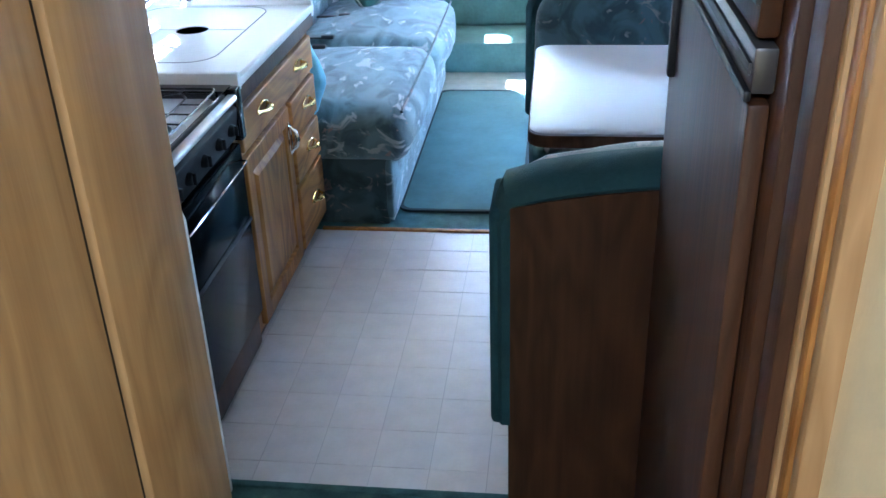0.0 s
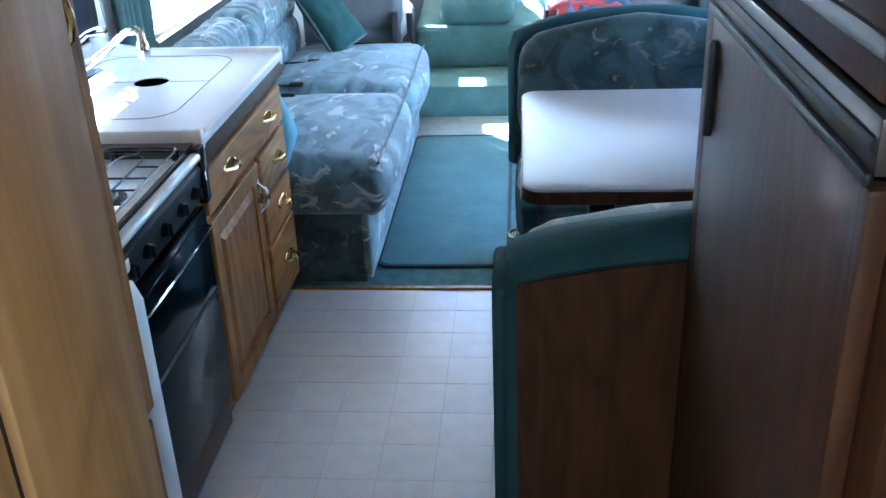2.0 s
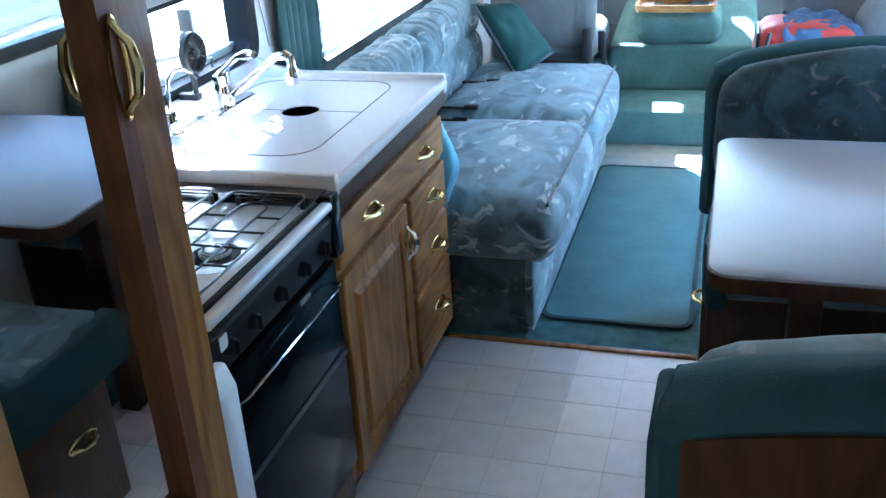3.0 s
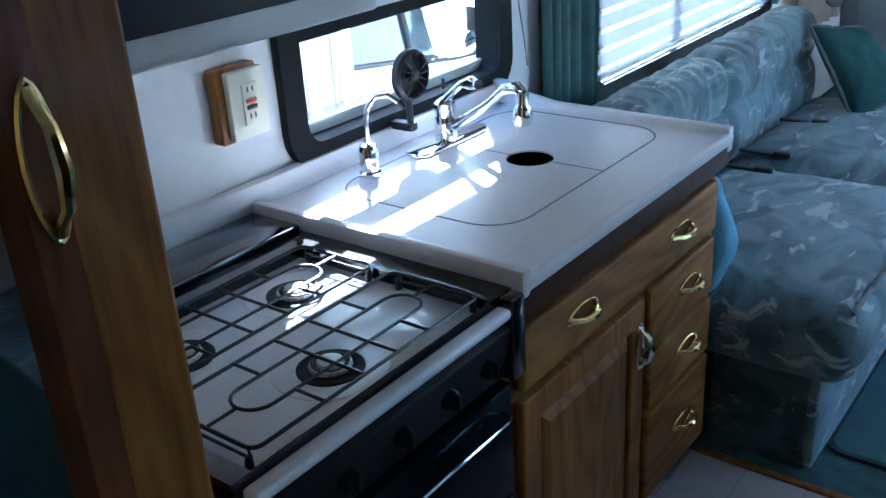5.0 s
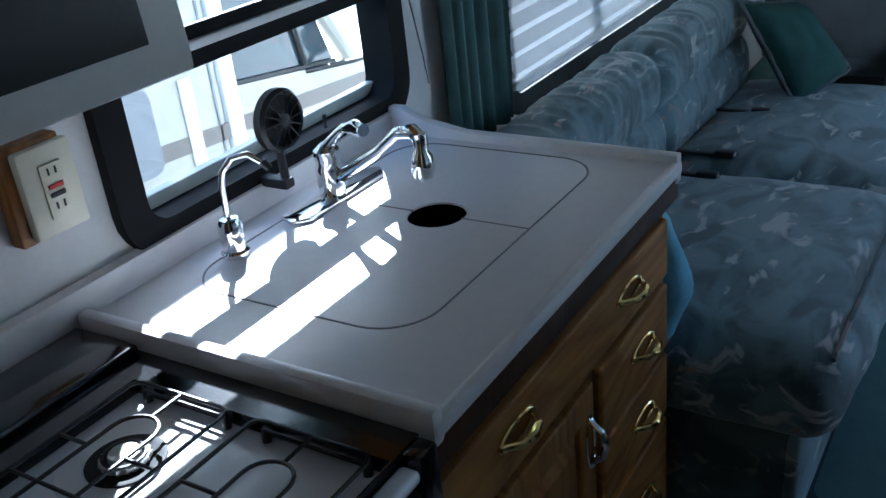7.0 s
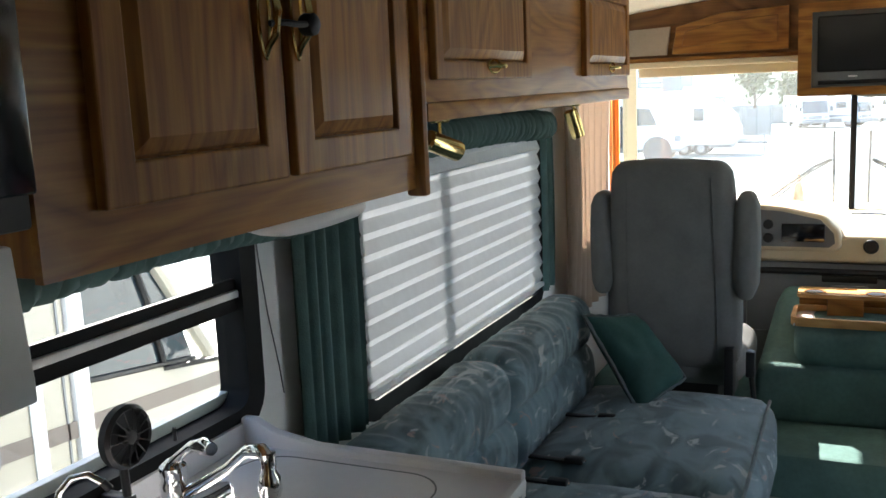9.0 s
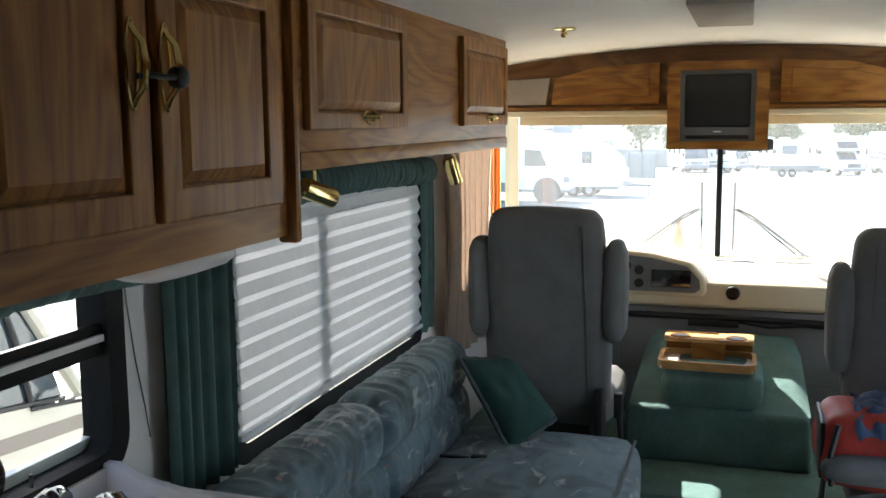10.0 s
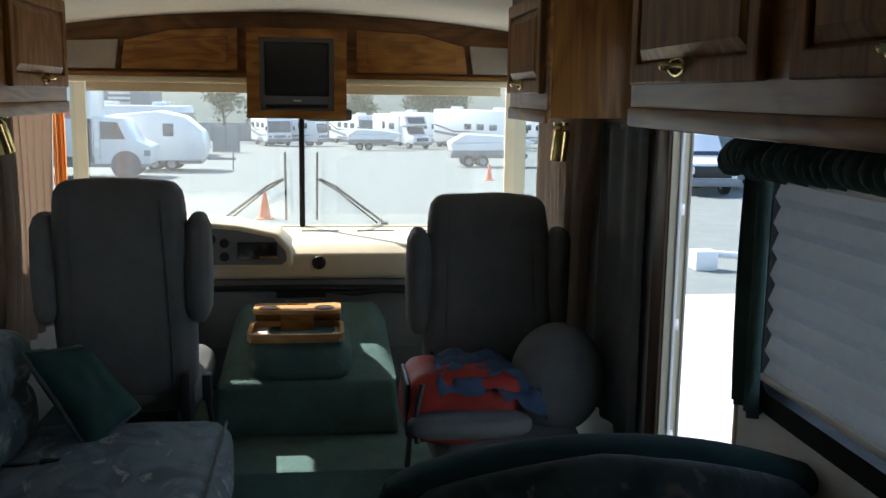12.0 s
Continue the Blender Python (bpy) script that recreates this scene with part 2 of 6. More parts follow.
CREAM = mat("cream_dash_plastic", (0.62, 0.54, 0.38), 0.5, vary=0.05, bump=0.1, bump_scale=200)
GREY_PL = mat("grey_plastic", (0.16, 0.17, 0.18), 0.4, vary=0.1)
SCREEN = mat("dark_screen", (0.012, 0.013, 0.014), 0.35, vary=0.1)
MIRROR = mat("mirror_silver", (0.86, 0.88, 0.88), 0.015, 1.0, vary=0.01)
PANEL_GREY = mat("taupe_speaker_cloth", (0.36, 0.31, 0.25), 0.9, vary=0.1, bump=0.4)
ASPHALT = mat("sunlit_asphalt", (0.148, 0.172, 0.160), 0.9, vary=0.15, scale=1.2, bump=0.4, bump_scale=40)
CAR_WHITE = mat("white_vehicle_paint", (0.74, 0.75, 0.76), 0.3, vary=0.05, scale=1.5, coat=0.4)
CAR_GREY = mat("grey_vehicle_trim", (0.20, 0.21, 0.23), 0.4, vary=0.15, scale=2)
CAR_GLASS = mat("dark_vehicle_glass", (0.03, 0.045, 0.055), 0.08, vary=0.2, coat=0.6)
CAR_DARK = mat("dark_vehicle_stripe", (0.045, 0.05, 0.06), 0.35, vary=0.15, scale=2)
TYRE = mat("tyre_rubber", (0.02, 0.02, 0.02), 0.8, vary=0.2)
ORANGE = mat("orange_cone_plastic", (0.75, 0.14, 0.03), 0.5, vary=0.08)
LEAF = mat("olive_leaves", (0.085, 0.115, 0.045), 0.7, vary=0.4, scale=3)
BARK = mat("grey_bark", (0.12, 0.09, 0.07), 0.9, vary=0.3)
# Green carpet lightened: windscreen light in the cab is put into its colour.
CARPET_CAB = mat("sun_brightened_green_carpet", (0.115, 0.200, 0.182), 0.95, vary=0.25, scale=6, bump=0.8, bump_scale=330, spec=0.15)
# Brighter oak: sunlight on the cup tray is put into its colour.
OAK_SUN_X = wood("sun_bright_oak", (0.62, 0.36, 0.13), (0.42, 0.22, 0.07), "x")
HOLE_SHADE = mat("hole_shade_black", (0.002, 0.002, 0.002), 1.0, spec=0.0)
HILL = mat("dusty_hillside", (0.15, 0.18, 0.15), 0.95, vary=0.2, scale=0.05)
GRASSY = mat("grey_warehouse_wall", (0.30, 0.31, 0.31), 0.9, vary=0.1, scale=0.4)


# ---- building helpers ----
def thing(name, loc, label, category, group="", kind=""):
    ob = new(name)
    ob.empty_display_size = 0.05
    ob.location = loc
    return tagged(ob, label, category, group, kind)


def finish(bm, smooth=None):
    bmesh.ops.recalc_face_normals(bm, faces=bm.faces)
    me = bpy.data.meshes.new("mesh")
    bm.to_mesh(me)
    bm.free()
    if smooth:
        me.polygons.foreach_set("use_smooth", [True] * len(me.polygons))
        me.set_sharp_from_angle(angle=radians(smooth))
    return me


def part(name, bm, material, parent=None, label="", smooth=40):
    """One mesh object, with its corners given in the world, under a thing or a part."""
    me = finish(bm, smooth)
    me.name = name
    me.materials.append(material)
    ob = new(name, me)
    if parent:
        ob.parent = parent
        if parent.type == "EMPTY":
            ob.matrix_parent_inverse = Matrix.Translation(-parent.location)
    return tagged(ob, label)


def setting(name, bm, material, label, category="", smooth=30):
    return tagged(part(name, bm, material, None, label, smooth), label, category, "", "structure")


def box(x0, x1, y0, y1, z0, z1, r=0.0, seg=2, bm=None):
    b = bmesh.new()
    bmesh.ops.create_cube(b, size=1)
    for v in b.verts:
        v.co = ((x0 + x1) / 2 + v.co.x * (x1 - x0), (y0 + y1) / 2 + v.co.y * (y1 - y0), (z0 + z1) / 2 + v.co.z * (z1 - z0))
    if r:
        bmesh.ops.bevel(b, geom=b.edges[:], offset=r, segments=seg, profile=0.5, affect="EDGES")
    return join(bm, b)


def join(bm, b):
    if bm is None:
        return b
    me = bpy.data.meshes.new("tmp")
    b.to_mesh(me)
    b.free()
    bm.from_mesh(me)
    bpy.data.meshes.remove(me)
    return bm


def tube(points, r, sides=8, bm=None, closed=False):
    """A round rod along points; r may be one radius or one for each point."""
    pts = [Vector(p) for p in points]
    b = bmesh.new()
    n = len(pts)
    rings, up = [], None
    for i, p in enumerate(pts):
        a = pts[(i - 1) % n] if (closed or i) else p
        c = pts[(i + 1) % n] if (closed or i < n - 1) else p
        d = (c - a).normalized()
        if up is None:
            up = d.orthogonal().normalized()
        up = (up - d * up.dot(d)).normalized()
        side = d.cross(up)
        rad = r[i] if isinstance(r, (list, tuple)) else r
        rings.append([b.verts.new(p + (up * math.cos(k * 2 * math.pi / sides) + side * math.sin(k * 2 * math.pi / sides)) * rad) for k in range(sides)])
    for i in range(n if closed else n - 1):
        q, w = rings[i], rings[(i + 1) % n]
        for k in range(sides):
            b.faces.new((q[k], q[(k + 1) % sides], w[(k + 1) % sides], w[k]))
    if not closed:
        b.faces.new(rings[0])
        b.faces.new(rings[-1][::-1])
    return join(bm, b)


def lathe(center, profile, axis="z", sides=20, bm=None):
    """A turned piece: profile of (radius, height) along an axis from center."""
    b = bmesh.new()
    c = Vector(center)
    rings = []
    for rad, h in profile:
        ring = []
        for k in range(sides):
            a = 2 * math.pi * k / sides
            u, v = rad * math.cos(a), rad * math.sin(a)
            ring.append(b.verts.new(c + Vector({"z": (u, v, h), "y": (u, h, v), "x": (h, u, v)}[axis])))
        rings.append(ring)
    for q, w in zip(rings, rings[1:]):
        for k in range(sides):
            b.faces.new((q[k], q[(k + 1) % sides], w[(k + 1) % sides], w[k]))
    b.faces.new(rings[0])
    b.faces.new(rings[-1][::-1])
    return join(bm, b)


def prism(poly, axis, a, b_, r=0.0, bm=None, seg=2):
    """A flat outline drawn out along an axis from a to b_. The outline's two numbers are the other axes in order."""
    b = bmesh.new()
    def at(u, v, w):
        return {"x": (w, u, v), "y": (u, w, v), "z": (u, v, w)}[axis]
    lo = [b.verts.new(at(u, v, a)) for u, v in poly]
    hi = [b.verts.new(at(u, v, b_)) for u, v in poly]
    n = len(poly)
    b.faces.new(lo)
    b.faces.new(hi[::-1])
    for i in range(n):
        b.faces.new((lo[i], lo[(i + 1) % n], hi[(i + 1) % n], hi[i]))
    bmesh.ops.recalc_face_normals(b, faces=b.faces)
    if r:
        bmesh.ops.bevel(b, geom=b.edges[:], offset=r, segments=seg, profile=0.5, affect="EDGES")
    return join(bm, b)


def rounded(u0, u1, v0, v1, r, n=6):
    """The outline of a rectangle with round corners."""
    out = []
    for cu, cv, a0 in ((u1 - r, v1 - r, 0), (u0 + r, v1 - r, 90), (u0 + r, v0 + r, 180), (u1 - r, v0 + r, 270)):
        for k in range(n + 1):
            a = radians(a0 + 90 * k / n)
            out.append((cu + r * math.cos(a), cv + r * math.sin(a)))
    return out


def ring(outer, inner, axis, a, b_, bm=None):
    """A frame between two outlines of the same count of corners."""
    b = bmesh.new()
    def at(u, v, w):
        return {"x": (w, u, v), "y": (u, w, v), "z": (u, v, w)}[axis]
    rows = [[b.verts.new(at(u, v, w)) for u, v in line] for line, w in ((outer, a), (outer, b_), (inner, b_), (inner, a))]
    n = len(outer)
    for i in range(4):
        p, q = rows[i], rows[(i + 1) % 4]
        for k in range(n):
            b.faces.new((p[k], p[(k + 1) % n], q[(k + 1) % n], q[k]))
    return join(bm, b)


def cushion(x0, x1, y0, y1, z0, z1, r, puff=0.0, n=10, lumps=0.0, seed=0.0, bm=None):
    """A soft block: round edges, bulging faces, and slight lumps."""
    b = bmesh.new()
    bmesh.ops.create_cube(b, size=2)
    bmesh.ops.subdivide_edges(b, edges=b.edges[:], cuts=n, use_grid_fill=True)
    c = Vector(((x0 + x1) / 2, (y0 + y1) / 2, (z0 + z1) / 2))
    h = Vector(((x1 - x0) / 2, (y1 - y0) / 2, (z1 - z0) / 2))
    for v in b.verts:
        u = v.co.copy()
        p = Vector((u.x * h.x, u.y * h.y, u.z * h.z))
        inner = Vector([max(-(h[i] - r), min(h[i] - r, p[i])) for i in range(3)])
        d = p - inner
        if d.length > 1e-6:
            p = inner + d.normalized() * r
        bulge = [(1 - u[(i + 1) % 3] ** 2) * (1 - u[(i + 2) % 3] ** 2) for i in range(3)]
        for i in range(3):
            if abs(u[i]) > 0.999:
                p[i] += math.copysign(puff * bulge[i], u[i])
        q = c + p
        if lumps:
            q += (p.normalized() if p.length else Vector((0, 0, 1))) * lumps * noise.noise(q * 7 + Vector((seed, seed, seed)))
        v.co = q
    return join(bm, b)


def slab_with_holes(us, vs, holes, axis, a, b_):
    """A wall between w = a and b_, over the rectangle us x vs, with rectangular holes right through it (u0, u1, v0, v1)."""
    cu = sorted({*us, *[h[i] for h in holes for i in (0, 1)]})
    cv = sorted({*vs, *[h[i] for h in holes for i in (2, 3)]})
    def at(u, v, w):
        return {"x": (w, u, v), "y": (u, w, v), "z": (u, v, w)}[axis]
    solid = {}
    for i in range(len(cu) - 1):
        for j in range(len(cv) - 1):
            mu, mv = (cu[i] + cu[i + 1]) / 2, (cv[j] + cv[j + 1]) / 2
            solid[i, j] = not any(h[0] < mu < h[1] and h[2] < mv < h[3] for h in holes)
    b = bmesh.new()
    made = {}
    def vert(i, j, w):
        if (i, j, w) not in made:
            made[i, j, w] = b.verts.new(at(cu[i], cv[j], w))
        return made[i, j, w]
    for (i, j), full in solid.items():
        if not full:
            continue
        for w in (a, b_):
            b.faces.new([vert(*k, w) for k in ((i, j), (i + 1, j), (i + 1, j + 1), (i, j + 1))])
        for (di, dj), (p, q) in {(-1, 0): ((i, j), (i, j + 1)), (1, 0): ((i + 1, j), (i + 1, j + 1)), (0, -1): ((i, j), (i + 1, j)), (0, 1): ((i, j + 1), (i + 1, j + 1))}.items():
            if not solid.get((i + di, j + dj)):
                b.faces.new((vert(*p, a), vert(*q, a), vert(*q, b_), vert(*p, b_)))
    return b


# ---- the shell of the coach ----
W = 2.30
W1 = (0.19, 0.92, 0.96, 1.42)
W2 = (1.42, 2.90, 0.785, 1.50)
W3 = (3.35, 4.686, 0.935, 1.76)
W4 = (-0.20, 1.42, 0.97, 1.50)
W5 = (3.10, 4.686, 0.935, 1.76)
DOOR = (1.56, 2.12, -0.30, 1.84)
setting("wall_left", slab_with_holes((-3.3, 4.75), (-0.35, 2.04), (W1, W2, W3), "x", -0.06, 0.0), WALL, "white panelled side wall with three windows", "wall", 0)
setting("wall_right", slab_with_holes((-3.3, 4.75), (-0.35, 2.04), (W4, W5, DOOR), "x", W, W + 0.055), WALL, "grey-white side wall with window and entry door opening", "wall", 0)
setting("wall_rear", box(0, W, -3.3, -3.24, -0.05, 2.04), BEIGE, "cream papered rear wall", "wall")
setting("wall_front", slab_with_holes((-0.06, W + 0.1), (-0.35, 2.04), ((0.0, W, 0.90, 1.835),), "y", 4.69, 4.75), CREAM, "cream front wall around the windscreen", "wall", 0)

# arched ceiling
bm = bmesh.new()
def ceiling_z(x):
    return 2.03 - 0.085 * ((x - W / 2) / (W / 2)) ** 2
rows = []
for y in (-3.3, 4.75):
    for dz in (0.0, 0.05):
        rows.append([bm.verts.new((x, y, ceiling_z(x) + dz)) for x in np.linspace(-0.06, W + 0.1, 33)])
for p, q in ((0, 1), (1, 3), (3, 2), (2, 0)):
    for k in range(32):
        bm.faces.new((rows[p][k], rows[p][k + 1], rows[q][k + 1], rows[q][k]))
setting("ceiling", bm, CEIL, "cream padded arched ceiling", "ceiling", 40)

setting("floor", slab_with_holes((-0.06, W + 0.1), (-3.3, 3.0), ((1.72, W + 0.1, 1.52, 2.26),), "z", -0.05, 0.0), CARPET, "green carpeted floor", "floor", 0)
setting("stairwell", box(1.70, W + 0.10, 1.50, 2.28, -0.35, -0.28), CARPET, "carpeted entry step well", "stairwell")
cab_floor = setting("cab_floor", box(0.0, W, 2.98, 4.69, -0.05, 0.18, 0.02), CARPET_CAB, "raised green carpeted cab floor with rounded step edge", "floor")
# Entry door light on the carpet, painted as a pale strip.
setting("door_lit_strip", box(0.86, 1.50, 2.64, 2.97, 0.0, 0.008, 0.003), mat("door_lit_carpet", (0.30, 0.31, 0.27), 0.9, vary=0.15, scale=14, bump=0.5), "carpet strip before the step, painted pale for the door light", "floor")

# rear hallway: panelled wall, jambs, papered wall, partition
setting("hall_wall_left", box(0.0, 1.044, -3.24, -1.375, 0.0, 1.975), WALL, "bathroom enclosure wall", "wall")
bm = box(1.044, 1.050, -3.24, -1.592, 0.0, 1.99)
setting("wood_panel", bm, OAK_PALE, "pale oak panel along the hallway", "panel")
setting("jamb_left", box(1.044, 1.058, -1.583, -1.372, 0.0, 1.99, 0.004), OAK_PALE, "pale oak door jamb board", "trim")
setting("panel_gap", box(1.042, 1.047, -1.600, -1.575, 0.0, 1.985), mat("dark_gap", (0.02, 0.012, 0.008), 0.9), "dark joint between oak boards", "trim")
setting("jamb_end", box(0.90, 1.050, -1.374, -1.366, 0.0, 1.99, 0.002), OAK_PALE, "oak jamb end face", "trim")
setting("hall_wall_right", box(1.757, W, -3.24, -1.66, 0.0, 1.99), BEIGE, "cream papered hallway wall", "wall")
for k, (x0, y0, y1, m_) in enumerate(((1.728, -1.555, -1.52, OAK), (1.714, -1.600, -1.555, OAK_DARK), (1.727, -1.618, -1.600, OAK_PALE), (1.731, -1.640, -1.618, OAK), (1.735, -1.662, -1.640, OAK_PALE))):
    setting("jamb_right", box(x0, W, y0, y1, 0.0, 1.99, 0.004), m_, "stained oak door jamb moulding", "trim")


# ---- windows ----
def side_window(name, x_in, way, hole, frame_w, label, bars=(), posts=(), r=0.07, rim=None):
    """A sliding window in a side wall. way: +1 when the room lies towards +x."""
    y0, y1, z0, z1 = hole
    w = thing(name, (x_in, (y0 + y1) / 2, z0), label, "window", "", "structure")
    outer = rounded(y0 - frame_w, y1 + frame_w, z0 - frame_w, z1 + frame_w, r + frame_w * 0.5)
    inner = rounded(y0 + 0.015, y1 - 0.015, z0 + 0.015, z1 - 0.015, r * 0.6)
    a, b_ = sorted((x_in + way * 0.001, x_in + way * 0.022))
    part("window_frame", ring(outer, inner, "x", a, b_), rim or RUBBER, w, "slim cream window frame" if rim else "black rubber window frame")
    c, d = sorted((x_in - way * 0.055, x_in + way * 0.001))
    part("reveal", ring(rounded(y0 + 0.001, y1 - 0.001, z0 + 0.001, z1 - 0.001, r * 0.6), inner, "x", c, d), rim or RUBBER, w)
    for z in bars:
        part("rail", box(*sorted((x_in - way * 0.012, x_in + way * 0.006)), y0 + 0.012, y1 - 0.012, z - 0.018, z + 0.012, 0.003), RUBBER, w)
        part("rail_lip", box(*sorted((x_in - way * 0.010, x_in + way * 0.012)), y0 + 0.012, y1 - 0.012, z + 0.012, z + 0.028, 0.003), WHITE_PL, w, "pale aluminium rail edge")
        part("upper_sash", box(*sorted((x_in - way * 0.010, x_in + way * 0.005)), y0 + 0.012, y1 - 0.012, z + 0.028, z + 0.052, 0.003), RUBBER, w)
        part("sill_track", box(*sorted((x_in - way * 0.056, x_in - way * 0.034)), y0 + 0.012, y1 - 0.012, z0 + 0.014, z0 + 0.040, 0.003), WHITE_PL, w, "pale aluminium sill track")
    for y in posts:
        part("post", box(*sorted((x_in - way * 0.045, x_in - way * 0.010)), y - 0.014, y + 0.014, z0 + 0.012, z1 - 0.012, 0.003), RUBBER, w)
    pane = part("pane", box(*sorted((x_in - way * 0.032, x_in - way * 0.028)), y0 + 0.005, y1 - 0.005, z0 + 0.005, z1 - 0.005), GLASS, w)
    pane.visible_shadow = False
    return w


win1 = side_window("window_1", 0.0, 1, W1, 0.042, "black framed galley window with a sliding lower pane", bars=(1.20,))
part("latch_pin", tube([(0.024, 0.655, 0.985), (0.024, 0.655, 1.012)], 0.004), MATTE_BLACK, win1)
win2 = side_window("window_2", 0.0, 1, W2, 0.042, "black framed sofa window behind a pleated blind", posts=(2.03,))
part("track", box(-0.02, 0.010, W2[0] + 0.012, W2[1] - 0.012, W2[2] + 0.012, W2[2] + 0.022, 0.003), WHITE_PL, win2)
side_window("window_3", 0.0, 1, W3, 0.003, "slim framed driver window reaching the windscreen corner", r=0.03, rim=CREAM)
side_window("window_4", W, -1, W4, 0.035, "black framed dinette window behind a blind", posts=(0.6,))
side_window("window_5", W, -1, W5, 0.003, "slim framed passenger window reaching the windscreen corner", r=0.03, rim=CREAM)


def blind(x, way, y0, y1, z0, z1, label, pitch=0.056):
    w = thing("pleated_blind", (x, (y0 + y1) / 2, z0), label, "blind")
    bm = bmesh.new()
    n = int((z1 - z0 - 0.03) / pitch * 2)
    rows_ = []
    for k in range(n + 1):
        dx = way * (0.014 if k % 2 else 0.0)
        z = z1 - 0.012 - (z1 - z0 - 0.03) * min(n, k + (0.22 if k % 2 else 0.0)) / n
        rows_.append([bm.verts.new((x + dx + off, y, z)) for off in (0.0, 0.0015) for y in (y0, y1)])
    for p, q in zip(rows_, rows_[1:]):
        for a, c in ((0, 1), (3, 2), (2, 0), (1, 3)):
            bm.faces.new((p[a], p[c], q[c], q[a]))
    part("pleats", bm, BLIND, w, smooth=None)
    part("bottom_rail", box(*sorted((x - way * 0.004, x + way * 0.020)), y0 - 0.003, y1 + 0.003, z0, z0 + 0.018, 0.004), WHITE_PL, w, "white aluminium bottom rail")
    part("head_rail", box(*sorted((x - way * 0.004, x + way * 0.022)), y0 - 0.003, y1 + 0.003, z1 - 0.014, z1 + 0.008, 0.004), WHITE_PL, w)
    return w


blind(0.026, 1, 1.40, 2.87, 0.828, 1.485, "closed white pleated blind over the sofa window")
blind(W - 0.026, -1, -0.18, 1.36, 1.02, 1.48, "closed white pleated blind over the dinette window")


def drape(name, x0, y0, y1, z0, z1, depth, folds, label, material, way=1, taper=0.0, lean=0.0):
    """A hanging cloth in deep folds against a side wall."""
    w = thing(name, (x0, (y0 + y1) / 2, z0), label, "curtain")
    bm = bmesh.new()
    n, rows_ = folds * 8, []
    for j in range(7):
        f = j / 6
        z = z0 + (z1 - z0) * f
        row = []
        for side in (0, 1):
            for k in range(n + 1):
                u = k / n
                pinch = 1 - taper * math.sin(math.pi * f) if taper else 1
                y = y0 + (y1 - y0) * (0.5 + (u - 0.5) * pinch) + lean * (1 - f)
                d = depth * (0.5 + 0.5 * math.sin(u * folds * 2 * math.pi + 0.3 * math.sin(3 * f))) * (0.8 + 0.2 * math.sin(5 * u + 2))
                row.append(bm.verts.new((x0 + way * (d + 0.003 + 0.004 * side), y, z)))
        rows_.append(row)
    for p, q in zip(rows_, rows_[1:]):
        for k in range(n):
            bm.faces.new((p[k], p[k + 1], q[k + 1], q[k]))
            bm.faces.new((p[n + 1 + k], q[n + 1 + k], q[n + 2 + k], p[n + 2 + k]))
    part("cloth", bm, material, w, smooth=60)
    part("heading", box(*sorted((x0 + way * 0.002, x0 + way * 0.014)), y0, y1, z1 - 0.022, z1 - 0.002, 0.003), material, w, "stitched heading tape")
    return w


drape("side_drape", 0.003, 1.08, 1.39, 0.76, 1.425, 0.055, 5, "dark teal pleated side drape at the sofa window", DRAPE)
drape("side_drape", 0.003, 2.90, 3.06, 0.80, 1.50, 0.045, 3, "dark teal pleated side drape at the sofa window", DRAPE)
drape("side_drape", W - 0.003, 1.385, 1.53, 0.92, 1.50, 0.05, 3, "dark teal side drape at the dinette window", DRAPE, -1)
drape("cab_curtain", 0.026, 3.10, 3.95, 0.60, 1.70, 0.06, 7, "taupe cab curtain gathered at the driver window", TAUPE, 1, 0.25)
drape("cab_curtain", 0.026, 3.97, 4.13, 0.915, 1.684, 0.040, 3, "taupe cab curtain with sunlit orange put into its colour, gathered at the driver window", TAUPE_SUN, 1, 0.1)
drape("cab_curtain", W - 0.026, 3.12, 3.64, 0.55, 1.684, 0.055, 5, "taupe cab curtain drawn along the passenger window", TAUPE, -1)


drape("privacy_drape", W - 0.003, 2.25, 2.74, 0.50, 1.555, 0.030, 3, "slate grey privacy drape hanging behind the entry", DRAPE_DARK, -1)
drape("cab_curtain", W - 0.020, 2.70, 3.10, 0.62, 1.60, 0.085, 4, "taupe cab curtain bunched beside the passenger chair", TAUPE, -1, 0.35, 0.10)


def valance(x, way, y0, y1, zc, label, h=0.075):
    """A ruched cloth roll along the top of a window."""
    w = thing("valance", (x, (y0 + y1) / 2, zc - h / 2), label, "valance")
    bm = bmesh.new()
    n, s = int((y1 - y0) * 260), 12
    rings_ = []
    for k in range(n + 1):
        y = y0 + (y1 - y0) * k / n
        puff = 0.74 + 0.42 * abs(math.sin(k * 0.30 + 1.8 * noise.noise(Vector((k * 0.05, x, 3))))) ** 0.6 + 0.14 * noise.noise(Vector((k * 0.23, x, 0)))
        rings_.append([bm.verts.new((x + way * (0.048 + 0.044 * puff * math.cos(a)), y + 0.004 * math.sin(3 * a + k), zc + h / 2 * puff * math.sin(a) + 0.02 * math.sin(math.pi * k / n)))
                       for a in (2 * math.pi * i / s for i in range(s))])
    for p, q in zip(rings_, rings_[1:]):
        for i in range(s):
            bm.faces.new((p[i], p[(i + 1) % s], q[(i + 1) % s], q[i]))
    bm.faces.new(rings_[0])
    bm.faces.new(rings_[-1][::-1])
    part("ruched_cloth", bm, DRAPE, w, smooth=50)
    return w


valance(0.0, 1, 1.34, 2.94, 1.470, "ruched dark teal valance over the sofa window", 0.098)
valance(0.0, 1, 0.16, 1.12, 1.352, "ruched dark teal valance over the galley window", 0.07)
